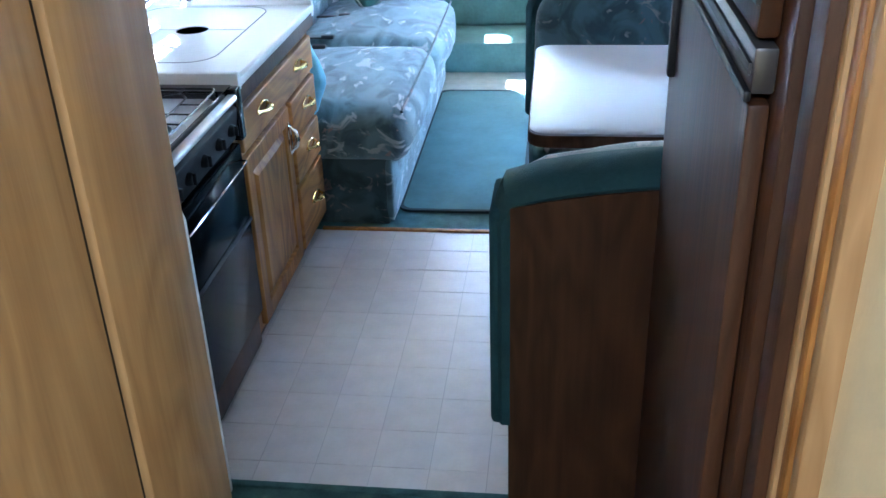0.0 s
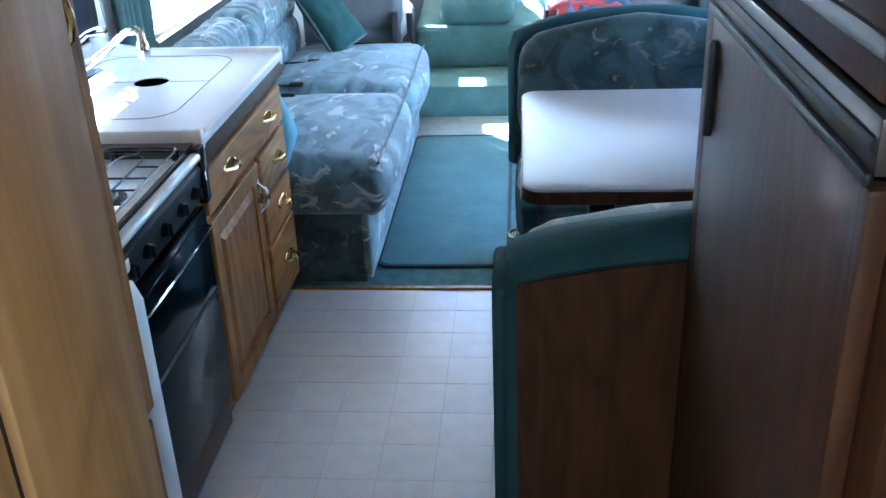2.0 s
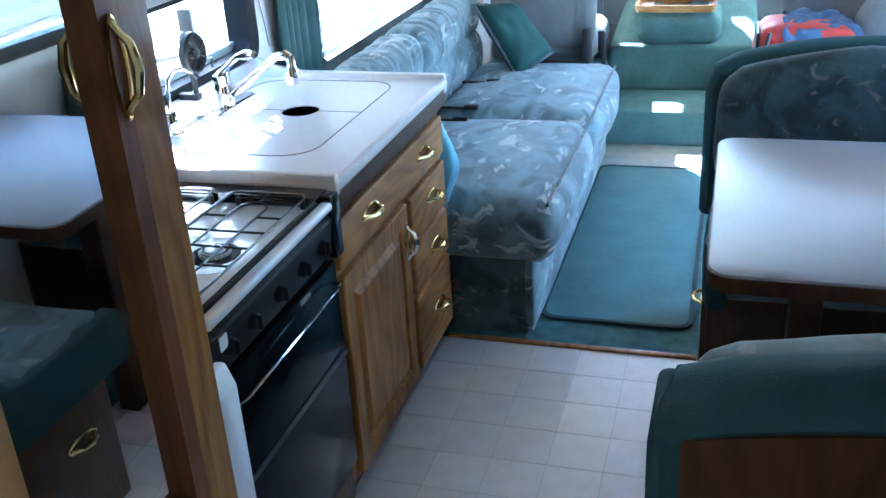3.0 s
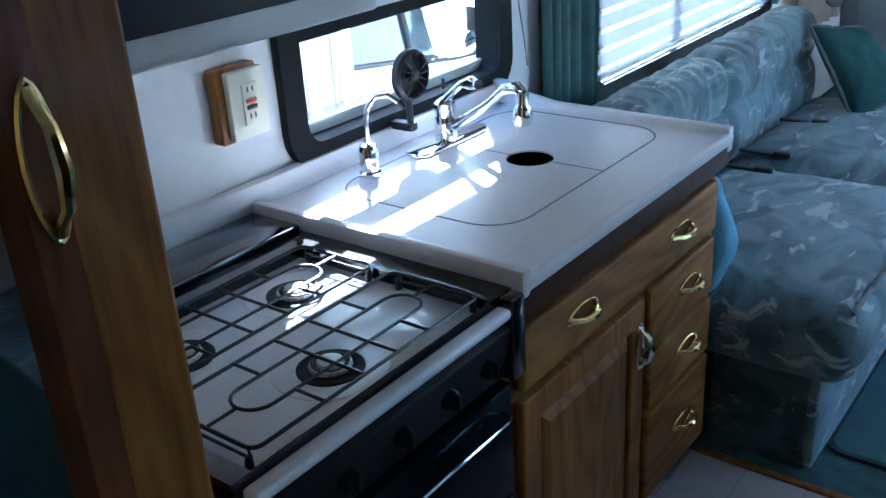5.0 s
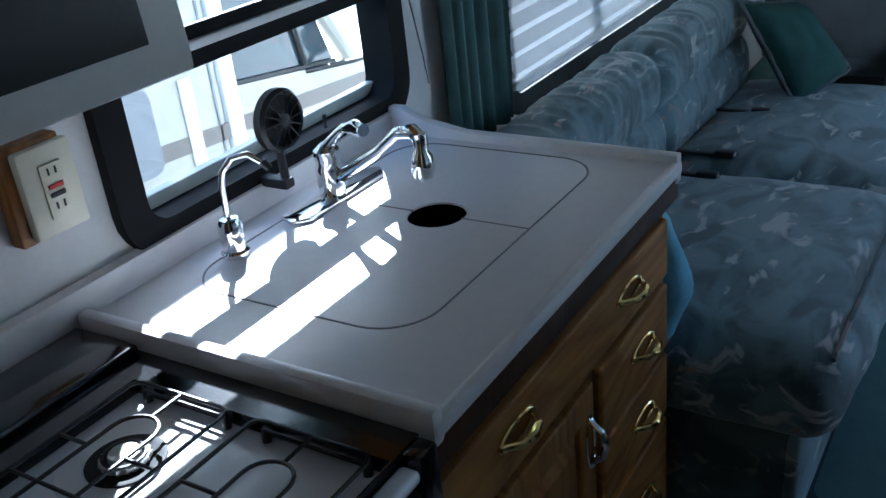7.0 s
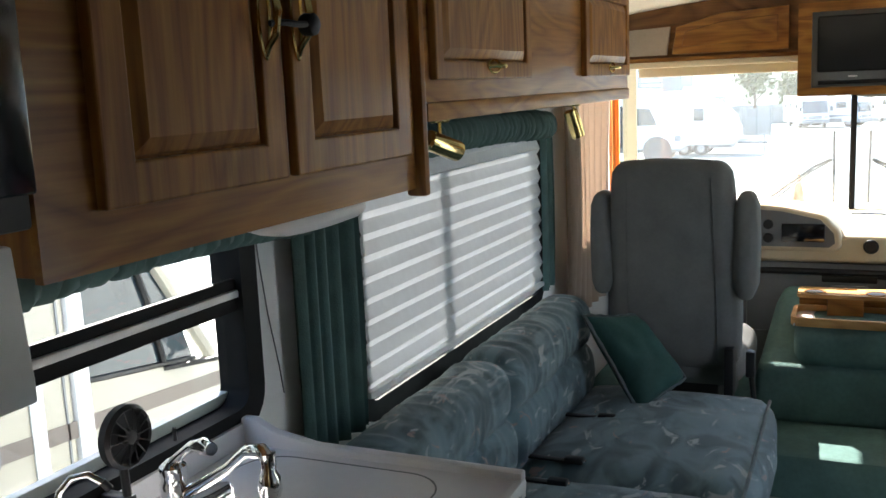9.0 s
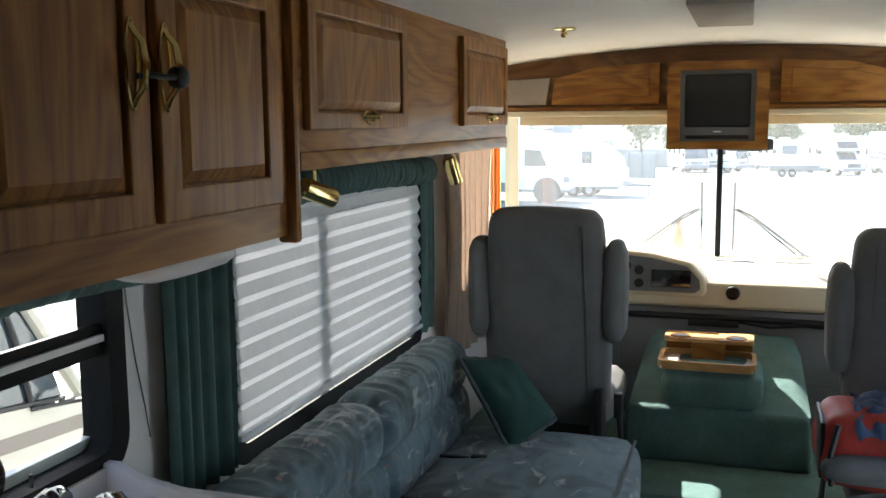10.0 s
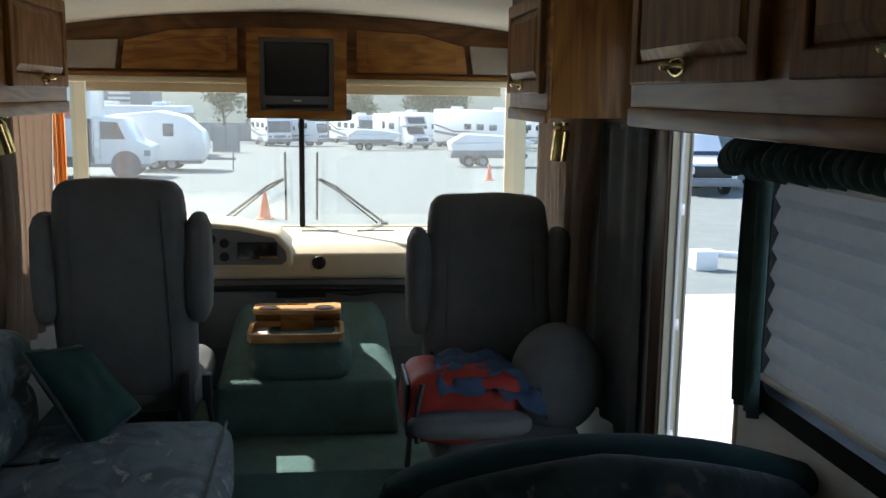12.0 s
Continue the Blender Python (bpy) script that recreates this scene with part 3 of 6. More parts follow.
valance(W, -1, 1.42, 1.56, 1.50, "ruched dark teal valance beside the entry")
valance(W, -1, -0.25, 1.42, 1.505, "ruched dark teal valance over the dinette window")


# ---- cabinet parts ----
def raised_panel(parent, name, y0, y1, z0, z1, x, way=1, t=0.020, stile=0.055, label=""):
    """A frame-and-panel door on a face that looks along x."""
    door = part(name, ring([(y0, z0), (y1, z0), (y1, z1), (y0, z1)], [(y0 + stile, z0 + stile), (y1 - stile, z0 + stile), (y1 - stile, z1 - stile), (y0 + stile, z1 - stile)],
                           "x", *sorted((x, x + way * t))), OAK, parent, label, None)
    bv = door.modifiers.new("edge", "BEVEL")
    bv.width, bv.segments = 0.004, 2
    i0, i1, j0, j1 = y0 + stile - 0.002, y1 - stile + 0.002, z0 + stile - 0.002, z1 - stile + 0.002
    bm = bmesh.new()
    c = min(0.03, (i1 - i0) / 4, (j1 - j0) / 4)
    loops = []
    for d, e in ((0, 0.006), (0.005, 0.006), (0.008, 0.010), (c, 0.0215), (c + 0.001, 0.0215)):
        loops.append([bm.verts.new((x + way * e, u, v)) for u, v in ((i0 + d, j0 + d), (i1 - d, j0 + d), (i1 - d, j1 - d), (i0 + d, j1 - d))])
    back = [bm.verts.new((x + way * 0.0005, u, v)) for u, v in ((i0, j0), (i1, j0), (i1, j1), (i0, j1))]
    for p, q in zip([back] + loops, loops):
        for k in range(4):
            bm.faces.new((p[k], p[(k + 1) % 4], q[(k + 1) % 4], q[k]))
    bm.faces.new(loops[-1])
    bm.faces.new(back)
    part("panel", bm, OAK, door, "", None)
    return door


def slab_front(parent, y0, y1, z0, z1, x, way=1, material=None):
    front = part("drawer_front", box(*sorted((x, x + way * 0.020)), y0, y1, z0, z1, 0.006), material or OAK_Y, parent, "", None)
    return front


def bow_handle(parent, y, z, x, way=1, length=0.095, vertical=False, material=None, name="handle"):
    """A brass bow pull with a wide open back plate."""
    def at(u, d, v=0.0):
        return (x + way * d, y + v, z + u) if vertical else (x + way * d, y + u, z + v)
    h = length / 2
    bm = tube([at(-h, 0.003), at(-h * 0.8, 0.010), at(-h * 0.55, 0.024), at(0, 0.030), at(h * 0.55, 0.024), at(h * 0.8, 0.010), at(h, 0.003)], [0.006, 0.005, 0.006, 0.0075, 0.006, 0.005, 0.006], 8)
    outline = [at(h * 1.12 * math.cos(a), 0.003, 0.016 * math.sin(a) * (0.6 + 0.4 * abs(math.sin(a)))) for a in (2 * math.pi * k / 20 for k in range(20))]
    tube(outline, 0.0032, 6, bm, True)
    return part(name, bm, material or BRASS, parent, "polished brass bow handle")


# ---- galley base cabinet ----
cab = thing("base_cabinet", (0.32, 0.43, 0.0), "honey oak galley base cabinet with four drawers and a door", "cabinet")
part("body", box(0.004, 0.622, 0.0, 0.875, 0.10, 0.66), OAK, cab)
part("front_rail", box(0.580, 0.6215, 0.0, 0.875, 0.66, 0.80), OAK, cab)
# The dark tone here stands for the shadow under the counter.
part("top_rail", box(0.580, 0.622, 0.0, 0.875, 0.80, 0.858), OAK_DARK, cab, "oak rail below the countertop, toned dark for its shadow")
part("end_rail", box(0.004, 0.580, 0.0, 0.03, 0.80, 0.858), OAK_DARK, cab)
part("end_rail", box(0.004, 0.580, 0.845, 0.875, 0.80, 0.858), OAK_DARK, cab)
part("plinth", box(0.02, 0.575, 0.0, 0.87, 0.0, 0.10), OAK_DARK, cab, "recessed oak plinth in the shade-dark tone")
for y0, y1, z0, z1 in ((0.03, 0.848, 0.682, 0.800), (0.523, 0.848, 0.522, 0.662), (0.523, 0.848, 0.366, 0.506), (0.523, 0.848, 0.118, 0.350)):
    d = slab_front(cab, y0, y1, z0, z1, 0.622)
    for y in ((0.225, 0.645) if y1 - y0 > 0.5 else (0.705,)):
        bow_handle(d, y, (z0 + z1) / 2 + 0.01, 0.642)
d = raised_panel(cab, "door", 0.03, 0.490, 0.118, 0.662, 0.622)
bow_handle(d, 0.463, 0.56, 0.642, vertical=True, material=CHROME)

# counter with sink cover
ctr = thing("countertop", (0.33, 0.435, 0.86), "pale laminate countertop with raised lips and a sink cover", "counter")
outer = [(0.03, 0.03), (0.643, 0.03), (0.643, 0.882), (0.03, 0.882)]
hole = (0.343, 0.532, 0.052)
bm = bmesh.new()
sq = []
for k in range(32):
    a = 2 * math.pi * k / 32
    c, s = math.cos(a), math.sin(a)
    f = min((0.643 - hole[0]) / c if c > 1e-9 else 9, (0.03 - hole[0]) / c if c < -1e-9 else 9, (0.882 - hole[1]) / s if s > 1e-9 else 9, (0.03 - hole[1]) / s if s < -1e-9 else 9)
    sq.append((hole[0] + c * f, hole[1] + s * f))
for cx, cy in outer:
    k = min(range(32), key=lambda i: (sq[i][0] - cx) ** 2 + (sq[i][1] - cy) ** 2)
    sq[k] = (cx, cy)
part("top", ring(sq, [(hole[0] + hole[2] * math.cos(2 * math.pi * k / 32), hole[1] + hole[2] * math.sin(2 * math.pi * k / 32)) for k in range(32)], "z", 0.86, 0.90, bm), COUNTER, ctr, smooth=None)
part("nose", box(0.636, 0.656, 0.022, 0.888, 0.874, 0.902, 0.008), COUNTER, ctr)
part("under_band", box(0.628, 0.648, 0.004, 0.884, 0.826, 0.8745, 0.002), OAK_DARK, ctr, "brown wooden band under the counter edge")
part("near_lip", box(0.03, 0.654, 0.020, 0.044, 0.866, 0.917, 0.007), COUNTER, ctr)
bm = prism([(0.0, 0.858), (0.652, 0.858), (0.652, 0.915), (0.20, 0.918), (0.10, 0.935), (0.05, 0.958), (0.0, 0.958)], "y", 0.866, 0.892, 0.005)
part("far_lip", bm, COUNTER, ctr)
part("backsplash", box(0.001, 0.030, -0.62, 0.868, 0.858, 0.948, 0.006), COUNTER, ctr)
cover = rounded(0.075, 0.515, 0.17, 0.845, 0.09, 8)
groove = mat("cover_joint", (0.22, 0.22, 0.23), 0.6)
part("cover_joint", tube([(x, y, 0.8995) for x, y in rounded(0.09, 0.52, 0.172, 0.836, 0.085, 8)], 0.0022, 6, None, True), groove, ctr, "dark joint around the sink cover")
part("cover_seam", box(0.09, 0.295, 0.5305, 0.5335, 0.8985, 0.9008), groove, ctr)
part("cover_seam", box(0.392, 0.52, 0.5305, 0.5335, 0.8985, 0.9008), groove, ctr)
# Black liner stands for the shade down inside the hole.
part("hole_well", lathe((hole[0], hole[1], 0.0), [(0.0508, 0.70), (0.0508, 0.8965), (0.0518, 0.8965), (0.0518, 0.695)]), HOLE_SHADE, ctr, "finger hole in the sink cover, lined black for its shade")

# faucet
fau = thing("kitchen_faucet", (0.12, 0.54, 0.90), "chrome single-lever kitchen faucet with long spout", "faucet")
part("deck_plate", prism([(0.088, 0.42), (0.125, 0.405), (0.150, 0.43), (0.152, 0.65), (0.128, 0.675), (0.100, 0.66)], "z", 0.900, 0.909, 0.003), CHROME, fau)
part("body", lathe((0.118, 0.535, 0.906), [(0.025, 0), (0.025, 0.055), (0.022, 0.065), (0.024, 0.072), (0.024, 0.088), (0.010, 0.100)], sides=24), CHROME, fau)
part("spout", tube([(0.125, 0.540, 0.935), (0.175, 0.535, 0.965), (0.25, 0.522, 1.012), (0.300, 0.510, 1.052), (0.335, 0.502, 1.060), (0.350, 0.498, 1.050)], [0.012, 0.011, 0.010, 0.011, 0.013, 0.012], 12), CHROME, fau)
part("spray_tip", lathe((0.350, 0.498, 0.985), [(0.016, 0), (0.020, 0.012), (0.018, 0.035), (0.012, 0.045), (0.013, 0.075)], sides=20), CHROME, fau)
part("lever", tube([(0.118, 0.535, 0.995), (0.145, 0.525, 1.020), (0.19, 0.505, 1.052), (0.235, 0.482, 1.064), (0.26, 0.470, 1.066)], [0.013, 0.009, 0.008, 0.015, 0.011], 10), CHROME, fau)

flt = thing("water_filter_tap", (0.105, 0.285, 0.90), "slim chrome drinking water tap with gooseneck", "faucet")
part("base", lathe((0.105, 0.285, 0.90), [(0.024, 0), (0.024, 0.008), (0.019, 0.012), (0.021, 0.055), (0.016, 0.066), (0.006, 0.07)], sides=20), CHROME, flt)
part("gooseneck", tube([(0.105, 0.285, 0.965), (0.105, 0.285, 1.015), (0.108, 0.290, 1.045), (0.122, 0.303, 1.066), (0.142, 0.318, 1.068), (0.160, 0.332, 1.050)], 0.0055, 10), CHROME, flt)
part("tip", tube([(0.158, 0.330, 1.054), (0.166, 0.337, 1.040)], 0.0065, 10), MATTE_BLACK, flt)

# small fan on the window sill
fan = thing("desk_fan", (0.06, 0.465, 0.945), "small black round fan clipped on the window frame", "fan")
FC = (0.070, 0.465, 1.070)
part("clip", box(0.0225, 0.085, 0.452, 0.478, 0.942, 0.962, 0.005), MATTE_BLACK, fan)
part("neck", tube([(0.075, 0.465, 0.955), (0.072, 0.465, 1.02)], 0.008, 8), MATTE_BLACK, fan)
part("shell", lathe(FC, [(0.048, 0), (0.055, 0.005), (0.056, 0.020), (0.050, 0.027), (0.046, 0.024), (0.046, 0.004)], "x", 28), MATTE_BLACK, fan)
bm = lathe(FC, [(0.014, 0.010), (0.016, 0.026), (0.009, 0.031)], "x", 16)
for k in range(14):
    a = 2 * math.pi * k / 14
    tube([(FC[0] + 0.029, FC[1] + 0.012 * math.cos(a), FC[2] + 0.012 * math.sin(a)), (FC[0] + 0.026, FC[1] + 0.051 * math.cos(a), FC[2] + 0.051 * math.sin(a))], 0.0014, 5, bm)
part("grille", bm, MATTE_BLACK, fan)
part("backing", lathe((FC[0] + 0.003, FC[1], FC[2]), [(0.047, 0), (0.047, 0.003)], "x", 28), MATTE_BLACK, fan)

# outlet on a wooden block
out = thing("wall_outlet", (0.0, 0.03, 1.04), "almond wall socket on an oak block with red test button", "outlet")
part("block", box(0.001, 0.030, -0.022, 0.078, 1.040, 1.182, 0.004), OAK, out, "oak mounting block")
plate = part("plate", box(0.030, 0.048, -0.008, 0.082, 1.046, 1.176, 0.006), ALMOND, out)
part("insert", box(0.048, 0.0515, 0.020, 0.056, 1.072, 1.150, 0.001), ALMOND, plate)
part("button", box(0.0515, 0.0545, 0.026, 0.050, 1.114, 1.121, 0.001), RED_BIT, plate, "red button")
part("button", box(0.0515, 0.0545, 0.026, 0.050, 1.102, 1.109, 0.001), MATTE_BLACK, plate, "black button")
for zz in (1.134, 1.084):
    for yy in (0.031, 0.043):
        part("slot", box(0.0515, 0.0522, yy, yy + 0.003, zz, zz + 0.010), MATTE_BLACK, plate)

cb = thing("wall_cable", (0.003, 1.0, 1.0), "thin grey cable running down the wall beside the window", "cable")
part("cord", tube([(0.0018, 0.985, 1.415), (0.0018, 1.000, 1.28), (0.0018, 1.020, 1.15), (0.0018, 1.050, 1.02), (0.0018, 1.062, 0.95)], 0.0017, 5), GREY_PL, cb)

# ---- stove ----
stv = thing("gas_range", (0.33, -0.30, 0.0), "black gas range with white cooktop, wire grates and glass oven door", "stove")
SY0, SY1 = -0.565, -0.012
part("body", box(0.035, 0.62, SY0, SY1, 0.06, 0.845, 0.004), MATTE_BLACK, stv)
part("base", box(0.05, 0.575, SY0 + 0.01, SY1 - 0.01, 0.0, 0.062), OAK_DARK, stv, "oak plinth below the range in the shade-dark tone")
part("surround", ring([(0.032, SY0 - 0.004), (0.632, SY0 - 0.004), (0.632, SY1 + 0.030), (0.032, SY1 + 0.030)], [(0.212, SY0 + 0.028), (0.630, SY0 + 0.028), (0.630, SY1 - 0.026), (0.212, SY1 - 0.026)], "z", 0.860, 0.886), BLACK, stv, "glossy black cooktop frame", None)
part("rear_rail", box(0.034, 0.165, SY0, SY1 + 0.028, 0.886, 0.900, 0.006), BLACK, stv)
top = part("cooktop", box(0.211, 0.648, SY0 + 0.027, SY1 - 0.025, 0.850, 0.866, 0.004), ENAMEL, stv, "grey-white enamel cooktop")
part("front_edge", box(0.633, 0.662, SY0 + 0.006, SY1 - 0.012, 0.856, 0.8755, 0.008, 3), ENAMEL, stv, "rounded enamel front edge")
part("side_frame", box(0.633, 0.660, SY1 - 0.010, SY1 + 0.028, 0.740, 0.886, 0.005), BLACK, stv)
for bx, by in ((0.528, -0.293), (0.316, -0.151), (0.316, -0.390)):
    part("burner_pan", lathe((bx, by, 0.8655), [(0.086, 0.0), (0.085, 0.0016), (0.078, 0.0010), (0.052, 0.0006)], sides=40), ENAMEL, top)
    part("burner_well", lathe((bx, by, 0.8662), [(0.050, 0.0), (0.050, 0.0022), (0.046, 0.0030), (0.040, 0.0012)], sides=36), KNOB_BLACK, top, "black burner well")
    bm = lathe((bx, by, 0.867), [(0.030, 0), (0.033, 0.004), (0.032, 0.008), (0.027, 0.010), (0.024, 0.007), (0.021, 0.007), (0.019, 0.013), (0.008, 0.015)], sides=36)
    for v in bm.verts:
        r_ = math.hypot(v.co.x - bx, v.co.y - by)
        if r_ > 0.029:
            k_ = 1 - 0.07 * (round(math.atan2(v.co.y - by, v.co.x - bx) * 18 / math.pi) % 2)
            v.co.x, v.co.y = bx + (v.co.x - bx) * k_, by + (v.co.y - by) * k_
    ring_ = part("burner", bm, STEEL, top, "grey metal gas burner")
    part("port_ring", lathe((bx, by, 0.8745), [(0.0285, 0), (0.0285, 0.0035), (0.0245, 0.0035), (0.0245, 0)], sides=36), IRON, ring_, "dark ported ring")


def grate(x0, x1):
    """A wire grate with an outer loop, one long inner loop, cross wires and short fingers."""
    y0, y1, z = SY0 + 0.048, SY1 - 0.036, 0.896
    bm = tube([(u, v, z) for u, v in rounded(x0, x1, y0, y1, 0.016, 4)], 0.0030, 6, None, True)
    xc, h = (x0 + x1) / 2, 0.033
    near, far = y0 + 0.085, y1 - 0.085
    loop = [(xc + h * math.cos(a), far + h * math.sin(a), z) for a in np.linspace(0, math.pi, 11)]
    loop += [(xc + h * math.cos(a), near + h * math.sin(a), z) for a in np.linspace(math.pi, 2 * math.pi, 11)]
    tube(loop, 0.0027, 6, bm, True)
    tube([(xc, far + h, z), (xc, y1, z)], 0.0027, 6, bm)
    tube([(xc, near - h, z), (xc, y0, z)], 0.0027, 6, bm)
    for v in (-0.245, -0.315):
        tube([(x0, v, z), (x1, v, z)], 0.0027, 6, bm)
    for v in (y0 + 0.125, y1 - 0.125):
        for u, w in ((x0, xc - h), (xc + h, x1)):
            tube([(u, v, z), (w, v, z)], 0.0027, 6, bm)
    for v in (y0, y1):
        tube([(x0 + 0.01, v, z), (x0 + 0.006, v, z - 0.014), (x1 - 0.006, v, z - 0.014), (x1 - 0.01, v, z)], 0.0024, 6, bm)
    for u in (x0 + 0.012, x1 - 0.012):
        for v in (y0, y1):
            lathe((u, v, 0.866), [(0.0065, 0), (0.0055, 0.012), (0.003, 0.018)], sides=10, bm=bm)
    return part("grate", bm, IRON, stv, "black wire pan grate")


grate(0.232, 0.398)
grate(0.440, 0.616)
part("control_panel", prism([(0.618, 0.745), (0.640, 0.745), (0.655, 0.835), (0.640, 0.845), (0.618, 0.845)], "y", SY0, SY1, 0.004), KNOB_BLACK, stv, "satin black control panel")
for ky in (-0.49, -0.40, -0.29, -0.18, -0.08):
    k = part("knob", lathe((0.645, ky, 0.792), [(0.017, 0.0), (0.017, 0.010), (0.014, 0.017), (0.012, 0.018)], "x", 18), KNOB_BLACK, stv)
    part("grip", box(0.660, 0.671, ky - 0.004, ky + 0.004, 0.778, 0.806, 0.002), KNOB_BLACK, k)
part("badge", box(0.6535, 0.6555, -0.525, -0.500, 0.800, 0.826), WHITE_PL, stv, "small pale maker badge")
door = part("oven_door", box(0.620, 0.650, SY0 + 0.004, SY1 - 0.004, 0.20, 0.735, 0.006), BLACK_GLASS, stv, "black glass oven door")
part("trim", box(0.6505, 0.654, SY0 + 0.006, SY1 - 0.006, 0.500, 0.512), MATTE_BLACK, door)
part("handle", tube([(0.650, -0.05, 0.695), (0.672, -0.052, 0.695), (0.676, -0.07, 0.695), (0.676, -0.50, 0.695), (0.672, -0.518, 0.695), (0.650, -0.52, 0.695)], 0.0030, 8), CHROME, door, "slim chrome oven handle")
part("drawer", box(0.606, 0.634, SY0 + 0.004, SY1 - 0.004, 0.085, 0.175, 0.006), OAK_DARK, stv, "brown drawer below the oven")
# Blue strip painted for the reflection on the drawer below the oven.
part("gap", box(0.60, 0.618, SY0 + 0.006, SY1 - 0.006, 0.165, 0.205), mat("violet_reflection", (0.06, 0.06, 0.14), 0.3), stv, "dark blue strip painted for the drawer's reflection")

# ---- pantry with mirrored door ----
pan = thing("pantry", (0.36, -1.0, 0.0), "oak pantry cabinet with a mirrored door", "cabinet")
part("body", box(0.003, 0.698, -1.365, -0.655, 0.0, 1.955, 0.003), OAK, pan)
md = part("mirror_door", ring([(-1.362, 0.58), (-0.652, 0.58), (-0.652, 1.945), (-1.362, 1.945)], [(-1.25, 0.68), (-0.748, 0.68), (-0.748, 1.86), (-1.25, 1.86)], "x", 0.699, 0.722), OAK, pan, "oak framed mirrored door", None)
bv = md.modifiers.new("edge", "BEVEL")
bv.width, bv.segments = 0.005, 2
part("moulding", ring([(-1.252, 0.678), (-0.738, 0.678), (-0.738, 1.862), (-1.252, 1.862)], [(-1.225, 0.705), (-0.772, 0.705), (-0.772, 1.835), (-1.225, 1.835)], "x", 0.704, 0.730), OAK_RED, md, "oak moulding around the mirror", None)
part("mirror", box(0.700, 0.706, -1.252, -0.745, 0.68, 1.86), MIRROR, md, "clear mirror pane")
bow_handle(md, -0.752, 1.350, 0.730, vertical=True, length=0.115)
raised_panel(pan, "lower_door", -1.355, -0.665, 0.06, 0.56, 0.698, 1, 0.020, 0.07)
shelf = thing("folded_board", (0.68, -0.615, 0.10), "narrow white folded board standing beside the range", "board")
part("board", prism([(0.655, 0.0), (0.705, 0.0), (0.705, 0.775), (0.690, 0.815), (0.672, 0.815), (0.655, 0.79)], "y", -0.648, -0.572, 0.004), WHITE_PL, shelf)

# ---- range hood, microwave and upper cabinets ----
hood = thing("range_hood", (0.2, -0.28, 1.31), "white metal range hood with a dark front panel", "hood")
part("body", prism([(0.001, 1.31), (0.405, 1.31), (0.405, 1.335), (0.392, 1.485), (0.001, 1.485)], "y", -0.60, 0.012, 0.005), WHITE_PL, hood)
part("front_panel", prism([(0.402, 1.352), (0.4075, 1.352), (0.3985, 1.455), (0.393, 1.455)], "y", -0.56, -0.045, 0.001), MATTE_BLACK, hood, "dark front panel")
mic = thing("microwave_oven", (0.17, -0.24, 1.49), "black built-in microwave oven above the hood", "microwave")
part("case", box(0.001, 0.325, -0.62, 0.105, 1.487, 1.935, 0.006), MATTE_BLACK, mic)
part("door", box(0.325, 0.345, -0.60, -0.06, 1.53, 1.86, 0.006), BLACK_GLASS, mic)
part("handle", tube([(0.345, -0.075, 1.56), (0.372, -0.078, 1.57), (0.372, -0.078, 1.82), (0.345, -0.075, 1.83)], 0.008, 8), MATTE_BLACK, mic)
part("control_panel", box(0.325, 0.343, -0.05, 0.10, 1.53, 1.86, 0.004), BLACK, mic)

uca = thing("upper_cabinet", (0.16, 0.66, 1.40), "honey oak upper cabinet over the sink with two raised-panel doors", "cabinet")
part("body", box(0.001, 0.312, 0.110, 1.158, 1.424, 1.955, 0.003), OAK, uca)
part("face_frame", ring([(0.108, 1.418), (1.162, 1.418), (1.162, 1.965), (0.108, 1.965)], [(0.23, 1.51), (1.07, 1.51), (1.07, 1.94), (0.23, 1.94)], "x", 0.312, 0.326), OAK_Y, uca, "", None)
for y0, y1, hy in ((0.205, 0.628, 0.578), (0.655, 1.100, 0.672)):
    d = raised_panel(uca, "door", y0, y1, 1.495, 1.955, 0.326, 1, 0.020, 0.060)
    bow_handle(d, hy, 1.762, 0.346, vertical=True, length=0.13)
    if hy > 0.65:
        part("knob_cap", lathe((0.362, hy, 1.745), [(0.017, 0), (0.020, 0.008), (0.018, 0.022), (0.010, 0.028)], "x", 16), MATTE_BLACK, d, "black rubber bumper on the handle")
lock = thing("cabinet_lock", (0.368, 0.643, 1.70), "black child lock strap looped between the two brass handles", "lock")
part("strap", tube([(0.366, 0.568, 1.743), (0.378, 0.592, 1.745), (0.380, 0.627, 1.743), (0.378, 0.657, 1.745)], 0.0055, 8), MATTE_BLACK, lock)
part("end_post", box(0.300, 0.350, 1.150, 1.176, 1.400, 1.965, 0.008), OAK, uca)
ucl = thing("under_cabinet_light", (0.18, 0.80, 1.37), "white under-cabinet lamp lens, unlit", "lamp")
part("lens", cushion(0.205, 0.312, 0.66, 0.96, 1.386, 1.426, 0.022, 0.008, 8), WHITE_PL, ucl)


